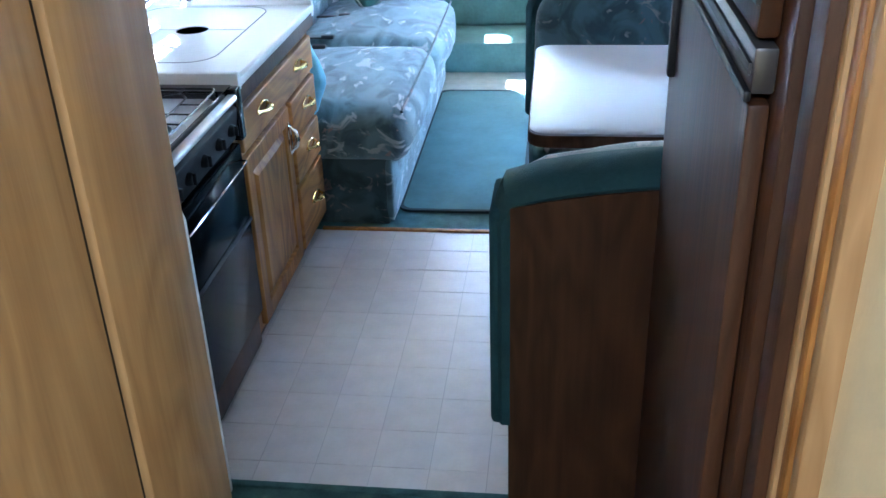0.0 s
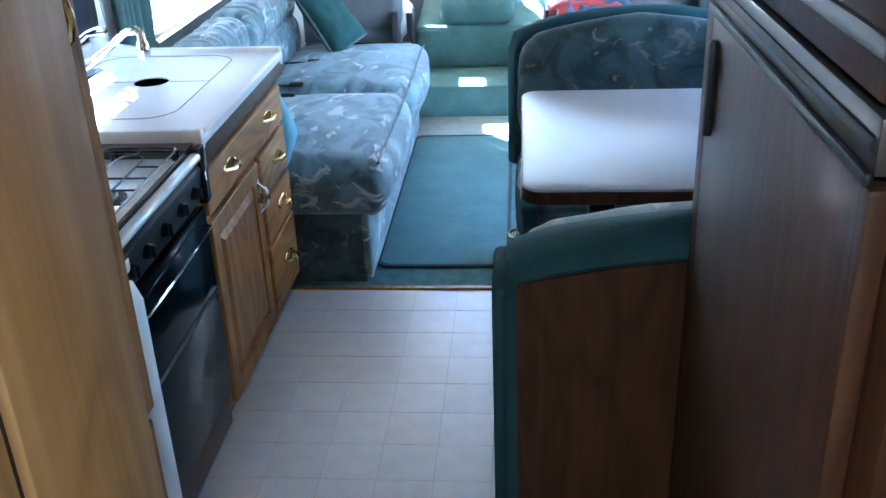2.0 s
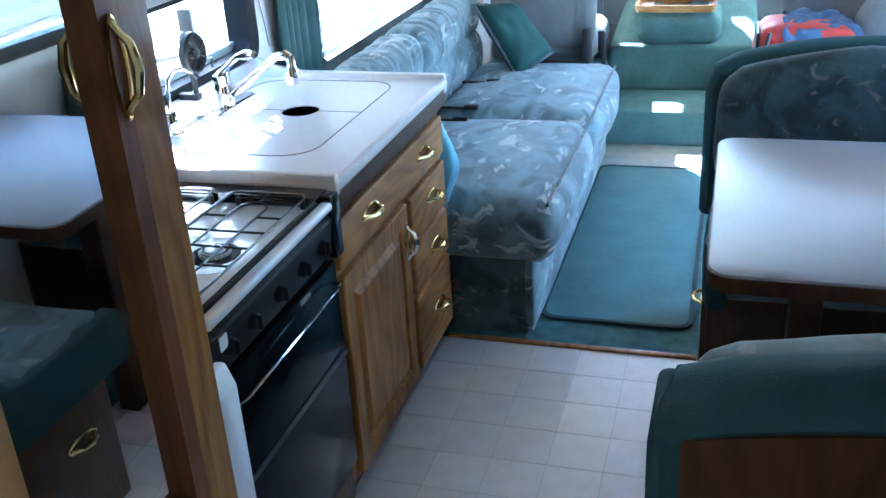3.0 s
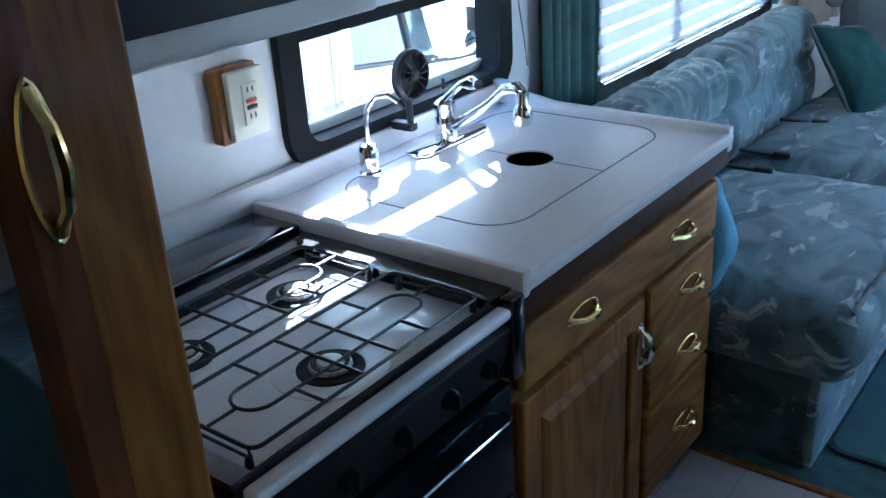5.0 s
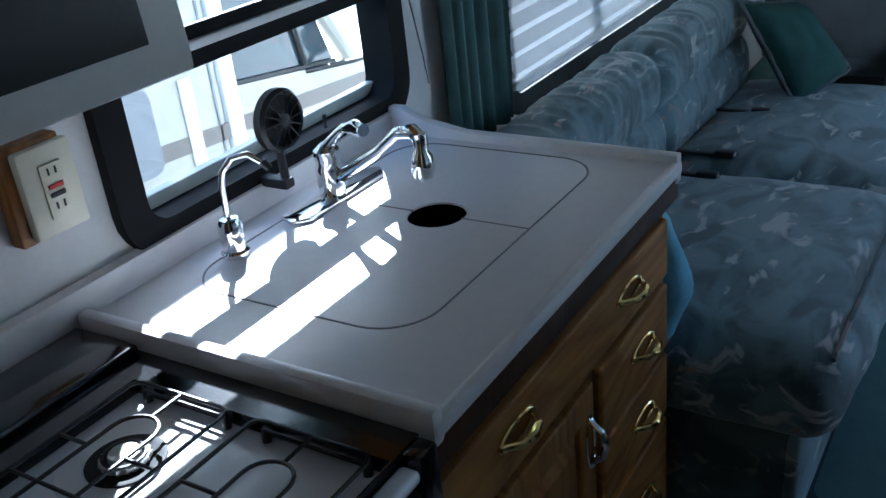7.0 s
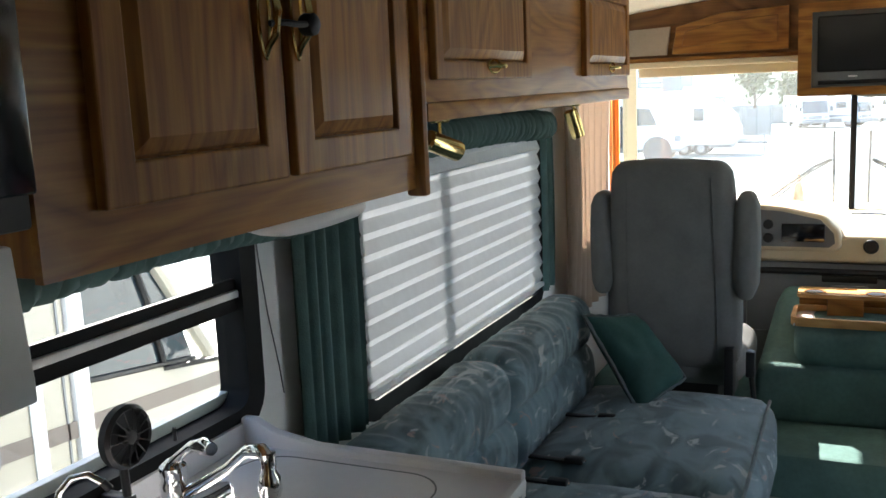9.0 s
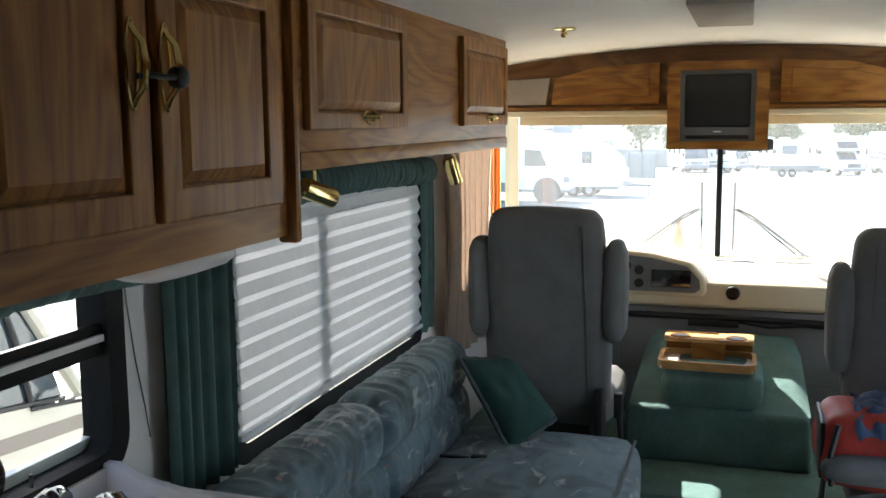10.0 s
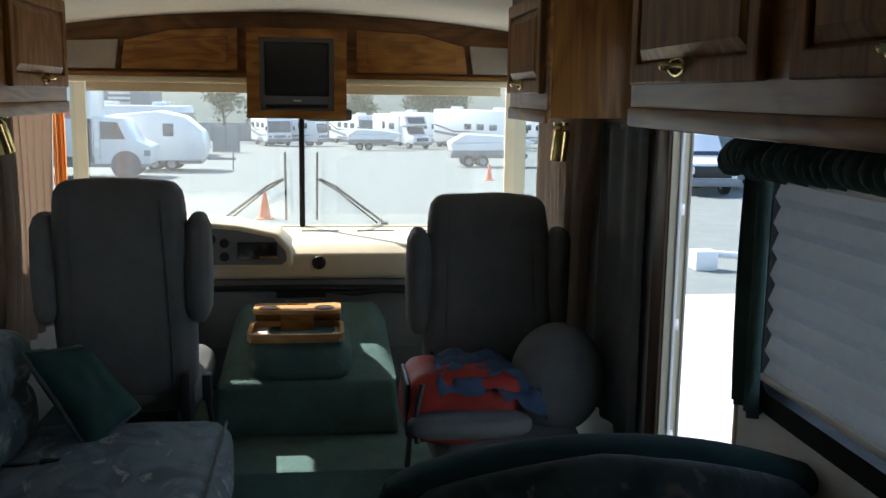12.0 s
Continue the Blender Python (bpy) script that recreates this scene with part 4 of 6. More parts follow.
def bank(x_face, way, x_wall, y0, y1, z0, doors, label, group="overhead lockers"):
    """A run of overhead lockers with lift-up doors."""
    c = thing("overhead_locker", ((x_face + x_wall) / 2, (y0 + y1) / 2, z0), label, "cabinet", group)
    z1 = ceiling_z(x_face) + 0.002
    part("body", box(*sorted((x_wall, x_face - way * 0.014)), y0, y1, z0 + 0.004, z1 - 0.02, 0.003), OAK, c)
    part("face_frame", box(*sorted((x_face - way * 0.014, x_face)), y0 - 0.003, y1 + 0.003, z0, z1, 0.004), OAK_Y, c)
    part("light_rail", box(*sorted((x_face - way * 0.010, x_face + way * 0.006)), y0 - 0.005, y1 + 0.005, z0 - 0.012, z0 + 0.03, 0.005), OAK_Y, c)
    for a, b_ in doors:
        d = raised_panel(c, "door", a, b_, z0 + 0.078, z1 - 0.035, x_face, way, 0.020, 0.042)
        bow_handle(d, (a + b_) / 2 + 0.02, z0 + 0.108, x_face + way * 0.020, way, 0.075)
    return c


bank(0.345, 1, 0.001, 1.18, 3.075, 1.572, ((1.20, 1.845), (2.41, 3.03)), "honey oak overhead lockers above the sofa window")
bank(W - 0.34, -1, W - 0.001, 2.285, 2.885, 1.572, ((2.32, 2.85),), "honey oak overhead locker above the passenger seat")
bank(W - 0.34, -1, W - 0.001, -0.68, 1.465, 1.590, ((-0.62, 0.03), (0.09, 0.70), (0.80, 1.42)), "honey oak overhead lockers above the dinette")


def spot(x, y, z, aim, label="brass swivel reading spot lamp, unlit"):
    s = thing("spot_lamp", (x, y, z), label, "lamp", "brass spot lamps")
    part("base", lathe((x, y, z - 0.012), [(0.022, 0), (0.025, 0.004), (0.025, 0.012)], sides=18), BRASS, s)
    part("stem", tube([(x, y, z - 0.008), (x, y, z - 0.05)], 0.005, 8), BRASS, s)
    a = Vector(aim).normalized()
    p = Vector((x, y, z - 0.065))
    part("shade", tube([p - a * 0.042, p - a * 0.036, p + a * 0.055, p + a * 0.060], [0.020, 0.026, 0.026, 0.024], 18), BRASS, s)
    return s


spot(0.27, 1.41, 1.561, (0.45, 0.80, -0.35))
spot(0.26, 2.60, 1.561, (0.25, 0.15, -0.95))
spot(W - 0.26, 2.42, 1.561, (-0.1, 0.0, -1))


# ---- fridge ----
FRIDGE_TRIM = mat("brown_grey_metal_trim", (0.10, 0.095, 0.09), 0.35, 0.6, vary=0.12, scale=30)
fr = thing("refrigerator", (1.98, -1.12, 0.0), "brown panelled refrigerator with black trim bands", "refrigerator")
part("cabinet", box(1.712, W - 0.001, -1.515, -0.775, 0.0, 1.945, 0.004), OAK_DARK, fr, "oak fridge enclosure in the shade-dark tone")
part("stile", box(1.694, 1.713, -0.835, -0.772, 0.0, 1.945, 0.004), OAK_DARK, fr)
part("lower_door", box(1.688, 1.711, -1.47, -0.845, 0.10, 1.355, 0.006), OAK_DARK, fr, "glossy brown lower door")
part("upper_door", box(1.688, 1.711, -1.47, -0.845, 1.418, 1.90, 0.006), OAK_DARK, fr, "glossy brown freezer door")
part("band", box(1.688, 1.711, -1.475, -0.842, 1.366, 1.412, 0.004), FRIDGE_TRIM, fr, "satin grey metal trim band")
part("groove", box(1.685, 1.689, -1.470, -0.846, 1.384, 1.396, 0.001), MATTE_BLACK, fr, "black groove in the band")
part("band_edge", box(1.682, 1.690, -1.475, -0.842, 1.358, 1.370, 0.003), MATTE_BLACK, fr)
part("door_handle", box(1.676, 1.690, -0.898, -0.882, 1.20, 1.33, 0.005), MATTE_BLACK, fr)
part("upper_trim", box(1.684, 1.690, -1.47, -0.845, 1.450, 1.468, 0.002), FRIDGE_TRIM, fr, "dark trim strip")
part("catch", lathe((1.689, -0.875, 1.345), [(0.008, 0), (0.006, 0.012)], "x", 10), CHROME, fr)

# ---- dinette ----
def bench(y_back, way, label, z_sh=0.93, z_pk=0.985, thick=0.19, seat=0.475, reach=0.60, out=0.0):
    """A dinette bench. y_back: the outer face of its back; way: +1 when it faces +y."""
    x0, x1 = 1.395, W - 0.002
    b = thing("dinette_bench", ((x0 + x1) / 2, y_back + way * 0.3, 0.0), label, "bench", "dinette benches")
    def span(a, c):
        return tuple(sorted((y_back + way * a, y_back + way * c)))
    part("base", box(x0 + 0.038, x1, *span(0.02, reach - 0.04), 0.0, seat - 0.135, 0.004), OAK_DARK, b)
    def arch(x, top, drop=0.0):
        u = (x - (x0 + x1) / 2) / ((x1 - x0) / 2)
        return top + (z_pk - z_sh) * (1 - u * u) - drop
    xs = np.linspace(x0 + 0.03, x1 - 0.005, 15)
    bm = prism([(x0 + 0.03, 0.0), (x1 - 0.005, 0.0)] + [(x, arch(x, z_sh, 0.03)) for x in xs[::-1]], "y", *span(0.0, 0.03))
    part("back_panel", bm, OAK_DARK, b, "oak bench back panel in the shade-dark tone")
    rim = tube([(x0 + 0.022, y_back + way * 0.055, 0.40), (x0 + 0.022, y_back + way * 0.055, z_sh - 0.06), (x0 + 0.034, y_back + way * 0.055, z_sh - 0.02)] +
               [(x, y_back + way * 0.055, arch(x, z_sh, 0.022)) for x in xs[1:]], 0.034, 12)
    for v in rim.verts:
        v.co.y = y_back + way * 0.06 + (v.co.y - (y_back + way * 0.055)) * (1.75 if thick < 0.25 else 2.4) + way * (0.0 if thick < 0.25 else 0.022)
    part("rim", rim, TEAL, b, "padded teal velour edge")
    bm = cushion(x0 + 0.04, x1 - 0.01, *span(0.075, thick), seat - 0.005, z_sh, 0.055, 0.015, 14, 0.012)
    for v in bm.verts:
        if v.co.z > 0.7:
            v.co.z += (arch(v.co.x, z_sh) - z_sh - 0.022) * (v.co.z - 0.7) / (z_sh - 0.7)
    for v in bm.verts:
        if thick > 0.25 and way * (v.co.y - y_back) > 0.15:
            v.co.y -= way * (thick - 0.255) * min(1.0, max(0.0, (v.co.z - seat) / (z_sh - seat))) ** 0.7
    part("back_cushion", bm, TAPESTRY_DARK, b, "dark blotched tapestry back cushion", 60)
    bm = cushion(x0 + out, x1 - 0.005, *span(0.10, reach), seat - 0.14, seat, 0.05, 0.015, 16, 0.008)
    for v in bm.verts:
        if v.co.z > seat - 0.05:
            v.co.z -= 0.006 * max(0.0, math.cos((v.co.y - y_back) * 38)) ** 6
    part("seat_cushion", bm, TAPESTRY, b, "teal blotched tapestry seat cushion with stitched channels", 60)
    part("seat_edge", cushion(x0 - 0.01 + out, x0 + 0.06 + out, *span(0.05, reach + 0.02), seat - 0.165, seat - 0.025, 0.03, 0.01, 8), TEAL, b, "teal velour seat edge", 60)
    if thick > 0.25:
        outline_ = ((0.015, 0.39), (reach + 0.025, 0.39), (reach + 0.025, seat - 0.03), (reach + 0.005, seat - 0.012), (thick + 0.12, seat - 0.016), (thick + 0.055, seat + 0.005),
                    (thick + 0.025, seat + 0.05), (thick - 0.005, seat + 0.14), (thick - 0.05, z_sh - 0.14), (thick - 0.09, z_sh - 0.075), (thick - 0.14, z_sh - 0.045), (0.015, z_sh - 0.035))
        part("side_pad", prism([(y_back + way * u, v) for u, v in outline_], "x", x0 - 0.012, x0 + 0.045, 0.014, None, 3), TEAL, b, "padded teal velour side", 50)
    fr_ = part("drawer_front", box(x0 + 0.022, x0 + 0.039, *span(0.08, reach - 0.10), 0.08, seat - 0.185, 0.005), OAK_DARK, b)
    yc = y_back + way * (reach - 0.19 if reach > 0.7 else 0.29)
    bow_handle(fr_, yc, seat - 0.28, x0 + 0.022, -1)
    return b


near_bench = bench(-0.770, 1, "rear dinette bench with shade-dark oak back and tapestry cushions", thick=0.34, seat=0.55, reach=0.78)
part("recess", box(1.50, 1.70, -0.776, -0.768, 0.02, 0.17), MATTE_BLACK, near_bench, "dark vent opening in the back panel")
part("recess_edge", box(1.492, 1.502, -0.779, -0.768, 0.0, 0.18, 0.002), OAK, near_bench)
bench(1.27, -1, "front dinette bench with tapestry cushions and teal edge", 0.868, 0.945, out=0.035)

tbl = thing("dinette_table", (1.86, 0.345, 0.0), "pale laminate dinette table with brown edge", "table")
tp = rounded(1.436, W - 0.003, -0.068, 0.757, 0.05, 6)
part("tabletop", prism(tp, "z", 0.762, 0.790, 0.004), TABLE, tbl, "pale grey laminate tabletop")
part("edge_band", ring([(x, y) for x, y in rounded(1.433, W - 0.002, -0.071, 0.760, 0.052, 6)], [(x, y) for x, y in rounded(1.45, W - 0.01, -0.055, 0.745, 0.045, 6)], "z", 0.752, 0.784), OAK_DARK, tbl, "brown edge band")
part("leg", box(1.62, 1.69, 0.30, 0.39, 0.0, 0.760, 0.006), OAK_DARK, tbl)
part("wall_rail", box(W - 0.020, W - 0.0025, -0.07, 0.76, 0.7905, 0.806, 0.003), MATTE_BLACK, tbl, "black rail along the wall")
part("apron", box(1.50, W - 0.01, 0.27, 0.42, 0.70, 0.753, 0.004), OAK_DARK, tbl)

# ---- sofa ----
def gathered_roll(xc, zc, rx, rz, y0, y1, depth, seed, crease):
    """A long stuffed roll against the wall, its cloth gathered into folds that run round it."""
    b = bmesh.new()
    n, sides, rows_ = 250, 24, []
    for i in range(n + 1):
        u = i / n
        y = y0 + (y1 - y0) * u
        end = min(u, 1 - u) * (y1 - y0)
        full = min(1.0, (max(0.0, end) / 0.075)) ** 0.42 if end < 0.075 else 1.0
        row = []
        for j in range(sides):
            a = 2 * math.pi * j / sides
            cx, cz = math.cos(a), math.sin(a)
            px_, pz_ = math.copysign(abs(cx) ** 0.75, cx), math.copysign(abs(cz) ** 0.75, cz)
            f = abs(noise.noise(Vector((y * 13 + 0.6 * cz + seed, cz * 0.9, seed)))) + 0.45 * noise.noise(Vector((y * 34 + seed, cz * 1.6, 5.0)))
            pinch = 0.55 + 0.75 * max(0.0, -cz) + 0.25 * max(0.0, cz)
            swell = full * (0.35 + 0.65 * full) * (1 - 0.24 * math.exp(-((y - crease) / 0.026) ** 2) - depth * 9 * f * pinch + 0.11 * noise.noise(Vector((y * 2.6, seed + 0.5 * cz, 1.0))))
            row.append(b.verts.new((xc + rx * px_ * swell, y, zc + 0.012 * u + rz * pz_ * swell)))
        rows_.append(row)
    for p, q in zip(rows_, rows_[1:]):
        for j in range(sides):
            b.faces.new((p[j], p[(j + 1) % sides], q[(j + 1) % sides], q[j]))
    b.faces.new(rows_[0])
    b.faces.new(rows_[-1][::-1])
    return b


sofa = thing("sofa", (0.45, 1.85, 0.0), "blue-green tapestry sofa bed with tufted back under the window", "sofa")
SY = (0.975, 2.80)
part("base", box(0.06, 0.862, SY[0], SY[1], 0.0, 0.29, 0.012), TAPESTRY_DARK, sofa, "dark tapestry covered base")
part("skirt", cushion(0.845, 0.885, SY[0] + 0.004, SY[1], 0.012, 0.30, 0.015, 0.006, 8, 0.006), TAPESTRY, sofa, "tapestry front skirt", 60)
mid = (SY[0] + SY[1]) / 2
for k, (a, b_) in enumerate(((SY[0] - 0.02, mid - 0.002), (mid + 0.002, SY[1]))):
    bm = cushion(0.24, 0.945, a, b_, 0.255, 0.475, 0.075, 0.03, 14, 0.012, k * 3.0)
    part("seat_cushion", bm, TAPESTRY, sofa, "thick tapestry seat cushion", 70)
part("back_cushion", gathered_roll(0.190, 0.535, 0.100, 0.118, SY[0] - 0.01, SY[1], 0.007, 11.0, mid), TAPESTRY, sofa, "padded lower back", 80)
part("top_roll", gathered_roll(0.172, 0.704, 0.106, 0.112, SY[0] - 0.02, SY[1], 0.0115, 3.0, mid - 0.01), TAPESTRY, sofa, "gathered tapestry top roll", 80)
part("piping", tube([(0.925, SY[0] + 0.03, 0.462), (0.935, mid, 0.466), (0.925, SY[1] - 0.03, 0.462)], 0.006, 6), TAPESTRY_DARK, sofa)
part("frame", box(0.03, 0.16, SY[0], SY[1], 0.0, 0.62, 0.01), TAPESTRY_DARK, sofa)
for y in (1.78, 1.95, 2.35):
    bt = thing("seat_belt", (0.40, y, 0.47), "black seat belt buckle lying on the sofa", "seat belt", "sofa seat belts")
    part("buckle", box(0.40, 0.46, y - 0.015, y + 0.018, 0.482, 0.502, 0.006), MATTE_BLACK, bt)
    part("strap", box(0.285, 0.41, y - 0.012, y + 0.012, 0.484, 0.492, 0.003), MATTE_BLACK, bt)
    part("tongue", box(0.455, 0.468, y - 0.008, y + 0.010, 0.488, 0.493, 0.001), CHROME, bt)

sh = thing("folded_sheet", (0.62, 0.94, 0.40), "pale blue cloth stuffed between counter and sofa", "cloth")
bm = cushion(0.33, 0.640, 0.898, 0.972, 0.47, 0.775, 0.03, 0.01, 12, 0.02, 4.0)
for v in bm.verts:
    v.co.x += 0.015 - 0.30 * abs(v.co.z - 0.62) + 0.012 * noise.noise(v.co * 16) if v.co.x > 0.5 else 0.0
part("cloth", bm, SHEET, sh, "", 60)

pil = thing("throw_pillow", (0.52, 2.52, 0.47), "green throw pillow with braided edge leaning on the sofa back", "pillow")
PC = [Vector(c) for c in ((0.51, 2.497, 0.462), (0.633, 2.713, 0.54), (0.449, 2.702, 0.771), (0.299, 2.549, 0.797))]
pn = (PC[1] - PC[0]).cross(PC[3] - PC[0]).normalized()


def on_pillow(u, v, w):
    """A point of the pillow: u and v from -1 to 1 between its corners, w along its thickness."""
    p, q = (u + 1) / 2, (v + 1) / 2
    return PC[0] * (1 - p) * (1 - q) + PC[1] * p * (1 - q) + PC[2] * p * q + PC[3] * (1 - p) * q + pn * w


bm = bmesh.new()
n = 18
grid = {}
for side in (1, -1):
    for i in range(n + 1):
        for j in range(n + 1):
            u, v = 2 * i / n - 1, 2 * j / n - 1
            if side < 0 and (abs(u) == 1 or abs(v) == 1):
                grid[side, i, j] = grid[1, i, j]
                continue
            pull = 1 - 0.05 * (1 - max(abs(u), abs(v)) ** 2) - 0.05 * (1 - abs(u * v)) * max(abs(u), abs(v)) ** 4
            w = side * 0.07 * ((1 - u ** 4) * (1 - v ** 4)) ** 0.55 * (1 + 0.25 * noise.noise(Vector((u * 2.2, v * 2.2, side))))
            grid[side, i, j] = bm.verts.new(on_pillow(u * pull, v * pull, w))
for side in (1, -1):
    for i in range(n):
        for j in range(n):
            bm.faces.new([grid[side, a, b_] for a, b_ in ((i, j), (i + 1, j), (i + 1, j + 1), (i, j + 1))])
part("cover", bm, PILLOW, pil, "", 80)
ring_pts = [(-1 + 2 * k / 10, -1) for k in range(10)] + [(1, -1 + 2 * k / 10) for k in range(10)] + [(1 - 2 * k / 10, 1) for k in range(10)] + [(-1, 1 - 2 * k / 10) for k in range(10)]
part("braid", tube([on_pillow(u * (1 - 0.05 * (1 - abs(u * v))), v * (1 - 0.05 * (1 - abs(u * v))), 0) for u, v in ring_pts], [0.006 + 0.004 * (k % 2) for k in range(40)], 6, None, True), DRAPE_DARK, pil, "dark braided edge")


# ---- cab seats ----
def captain_chair(x, y, z_top, seat_way, label, pan_z=0.56):
    """A high-backed cab chair. seat_way: +1 when its seat lies ahead of the back."""
    c = thing("captain_chair", (x, y + seat_way * 0.25, 0.18), label, "chair", "cab captain chairs")
    bm = cushion(x - 0.235, x + 0.235, y - 0.075, y + 0.075, 0.50, z_top, 0.052, 0.012, 22, 0.005)
    for v in bm.verts:
        f = (v.co.z - 0.5) / (z_top - 0.5)
        v.co.x = x + (v.co.x - x) * (1.06 - 0.12 * f * f)
        v.co.y -= seat_way * (f - 0.5) * 0.10
        v.co.y += 0.004 * noise.noise(Vector((v.co.x * 9, v.co.z * 4, x)))
    back_ = part("backrest", bm, SEAT, c, "grey velour high backrest", 60)
    for u in (-0.165, 0.165):
        part("seam", tube([(x + u * (1.06 - 0.12 * f * f), y - 0.0855 - seat_way * (f - 0.5) * 0.10, 0.5 + f * (z_top - 0.5)) for f in np.linspace(0.06, 0.93, 12)], 0.0028, 5), SEAT, back_)
    part("seat", cushion(x - 0.255, x + 0.255, *sorted((y + seat_way * 0.03, y + seat_way * 0.56)), pan_z - 0.15, pan_z, 0.06, 0.02, 12, 0.004), SEAT, c, "", 60)
    for s in (-1, 1):
        part("wing", cushion(*sorted((x + s * 0.235, x + s * 0.315)), y - 0.085, y + 0.06, z_top - 0.52, z_top - 0.125, 0.035, 0.01, 8), SEAT, c, "folded-up padded armrest", 60)
        part("hinge", lathe((x + s * 0.23, y, z_top - 0.46), [(0.02, 0), (0.02, s * 0.03)], "x", 12), MATTE_BLACK, c)
    part("pedestal", box(x - 0.16, x + 0.16, *sorted((y + seat_way * 0.10, y + seat_way * 0.46)), 0.18, pan_z - 0.13, 0.01), MATTE_BLACK, c)
    part("bracket", box(x + 0.20, x + 0.235, y - 0.07, y + 0.10, 0.40, 0.60, 0.006), MATTE_BLACK, c)
    return c


captain_chair(0.54, 3.00, 1.318, 1, "grey velour driver captain chair with folded armrests")
ps = captain_chair(1.915, 3.02, 1.255, -1, "grey velour passenger captain chair turned to the room", 0.50)
part("armrest", cushion(1.56, 1.96, 2.36, 2.44, 0.52, 0.60, 0.035, 0.01, 8), SEAT, ps, "lowered grey armrest", 60)
for bx, by in ((0.845, 2.98), (1.60, 2.98)):
    sb = thing("cab_seat_belt", (bx, by, 0.18), "black cab seat belt buckle standing beside the chair", "seat belt", "cab seat belts")
    part("stalk", tube([(bx, by, 0.185), (bx + 0.01, by - 0.02, 0.35), (bx - 0.005, by - 0.05, 0.52)], 0.011, 8), MATTE_BLACK, sb)
    part("buckle", box(bx - 0.022, bx + 0.012, by - 0.075, by - 0.03, 0.50, 0.60, 0.006), MATTE_BLACK, sb)
rb = thing("round_cushion", (2.14, 2.56, 0.50), "round grey cushion standing on the passenger chair", "cushion")
bm = bmesh.new()
bmesh.ops.create_uvsphere(bm, u_segments=28, v_segments=16, radius=1)
for v in bm.verts:
    v.co = Vector((2.10 + v.co.x * 0.17, 2.60 + v.co.y * 0.13, 0.655 + v.co.z * 0.20))
part("cover", bm, SEAT, rb, "", 60)
bag = thing("red_bag", (1.70, 2.62, 0.50), "red and black nylon bag lying on the passenger chair", "bag")
bm = cushion(1.555, 1.93, 2.41, 2.72, 0.488, 0.715, 0.045, 0.01, 10, 0.02, 2.0)
part("body", bm, RED, bag, "", 60)
part("side_panel", cushion(1.546, 1.566, 2.44, 2.69, 0.505, 0.695, 0.009, 0.004, 6), MATTE_BLACK, bag, "black side panel")
part("label_patch", box(1.5445, 1.5475, 2.58, 2.66, 0.55, 0.61, 0.001), WHITE_PL, bag, "pale maker patch")
part("strap", tube([(1.585, 2.405, 0.50), (1.578, 2.402, 0.60), (1.60, 2.41, 0.70)], 0.010, 8), MATTE_BLACK, bag)
cl = thing("blue_shirt", (1.80, 2.60, 0.70), "crumpled blue cloth thrown over the red bag", "cloth")
bm = bmesh.new()
nu, nv = 30, 24
sheet = [[], []]
for side in (0, 1):
    for i in range(nu + 1):
        for j in range(nv + 1):
            u, v = i / nu, j / nv
            x = 1.66 + 0.36 * u + 0.05 * noise.noise(Vector((v * 4, u * 2, 1)))
            y = 2.385 + 0.31 * v + 0.05 * noise.noise(Vector((u * 4, v * 2, 5)))
            crease = abs(noise.noise(Vector((u * 5, v * 4, 2)))) * 0.05 + 0.02 * abs(noise.noise(Vector((u * 13, v * 11, 8))))
            fall = 0.0 if x < 1.86 else (x - 1.86) * 0.55
            fall += 0.5 * max(0.0, 2.50 - y)
            sheet[side].append(bm.verts.new((x, y, 0.716 + crease - fall + 0.005 * side)))
for side in (0, 1):
    for i in range(nu):
        for j in range(nv):
            a = i * (nv + 1) + j
            bm.faces.new([sheet[side][k] for k in (a, a + 1, a + nv + 2, a + nv + 1)])
part("cloth", bm, BLUE, cl, "", 70)

# ---- engine cover, dash, overhead ----
eng = thing("engine_cover", (1.20, 3.70, 0.18), "green carpeted engine cover between the cab seats", "engine cover")
bm = prism([(0.80, 0.17), (1.60, 0.17), (1.585, 0.40), (1.56, 0.425), (0.84, 0.425), (0.815, 0.40)], "y", 3.37, 4.02, 0.03, None, 3)
part("lower_cover", bm, CARPET_CAB, eng, "", 50)
bm = bmesh.new()
g = []
for j in range(15):
    fy = j / 14
    y = 3.40 + 0.62 * fy
    z = 0.425 + 0.205 * min(1, fy / 0.92)
    inset = 0.02 * fy
    g.append([bm.verts.new((0.825 + inset + (0.76 - 2 * inset) * k / 24, y, 0.40 + (z - 0.40) * min(1.0, 1.0 - max(0, abs(k / 12 - 1) - 0.84) ** 2 * 14))) for k in range(25)])
for p, q in zip(g, g[1:]):
    for k in range(24):
        bm.faces.new((p[k], p[k + 1], q[k + 1], q[k]))
part("upper_cover", bm, CARPET_CAB, eng, "", 60)
part("bulge", cushion(0.965, 1.385, 3.385, 3.80, 0.40, 0.592, 0.07, 0.012, 12), CARPET_CAB, eng, "", 60)
tray = thing("cup_holder_tray", (1.155, 3.62, 0.60), "oak cup holder tray on the engine cover", "tray")
part("back_block", box(0.962, 1.345, 3.690, 3.72, 0.60, 0.676, 0.006), OAK_X, tray)
part("centre_block", box(1.082, 1.226, 3.560, 3.690, 0.598, 0.676, 0.005), OAK_X, tray)
part("top_board", ring(rounded(0.960, 1.348, 3.555, 3.72, 0.03, 4), rounded(1.11, 1.20, 3.672, 3.70, 0.012, 4), "z", 0.676, 0.692), OAK_SUN_X, tray)
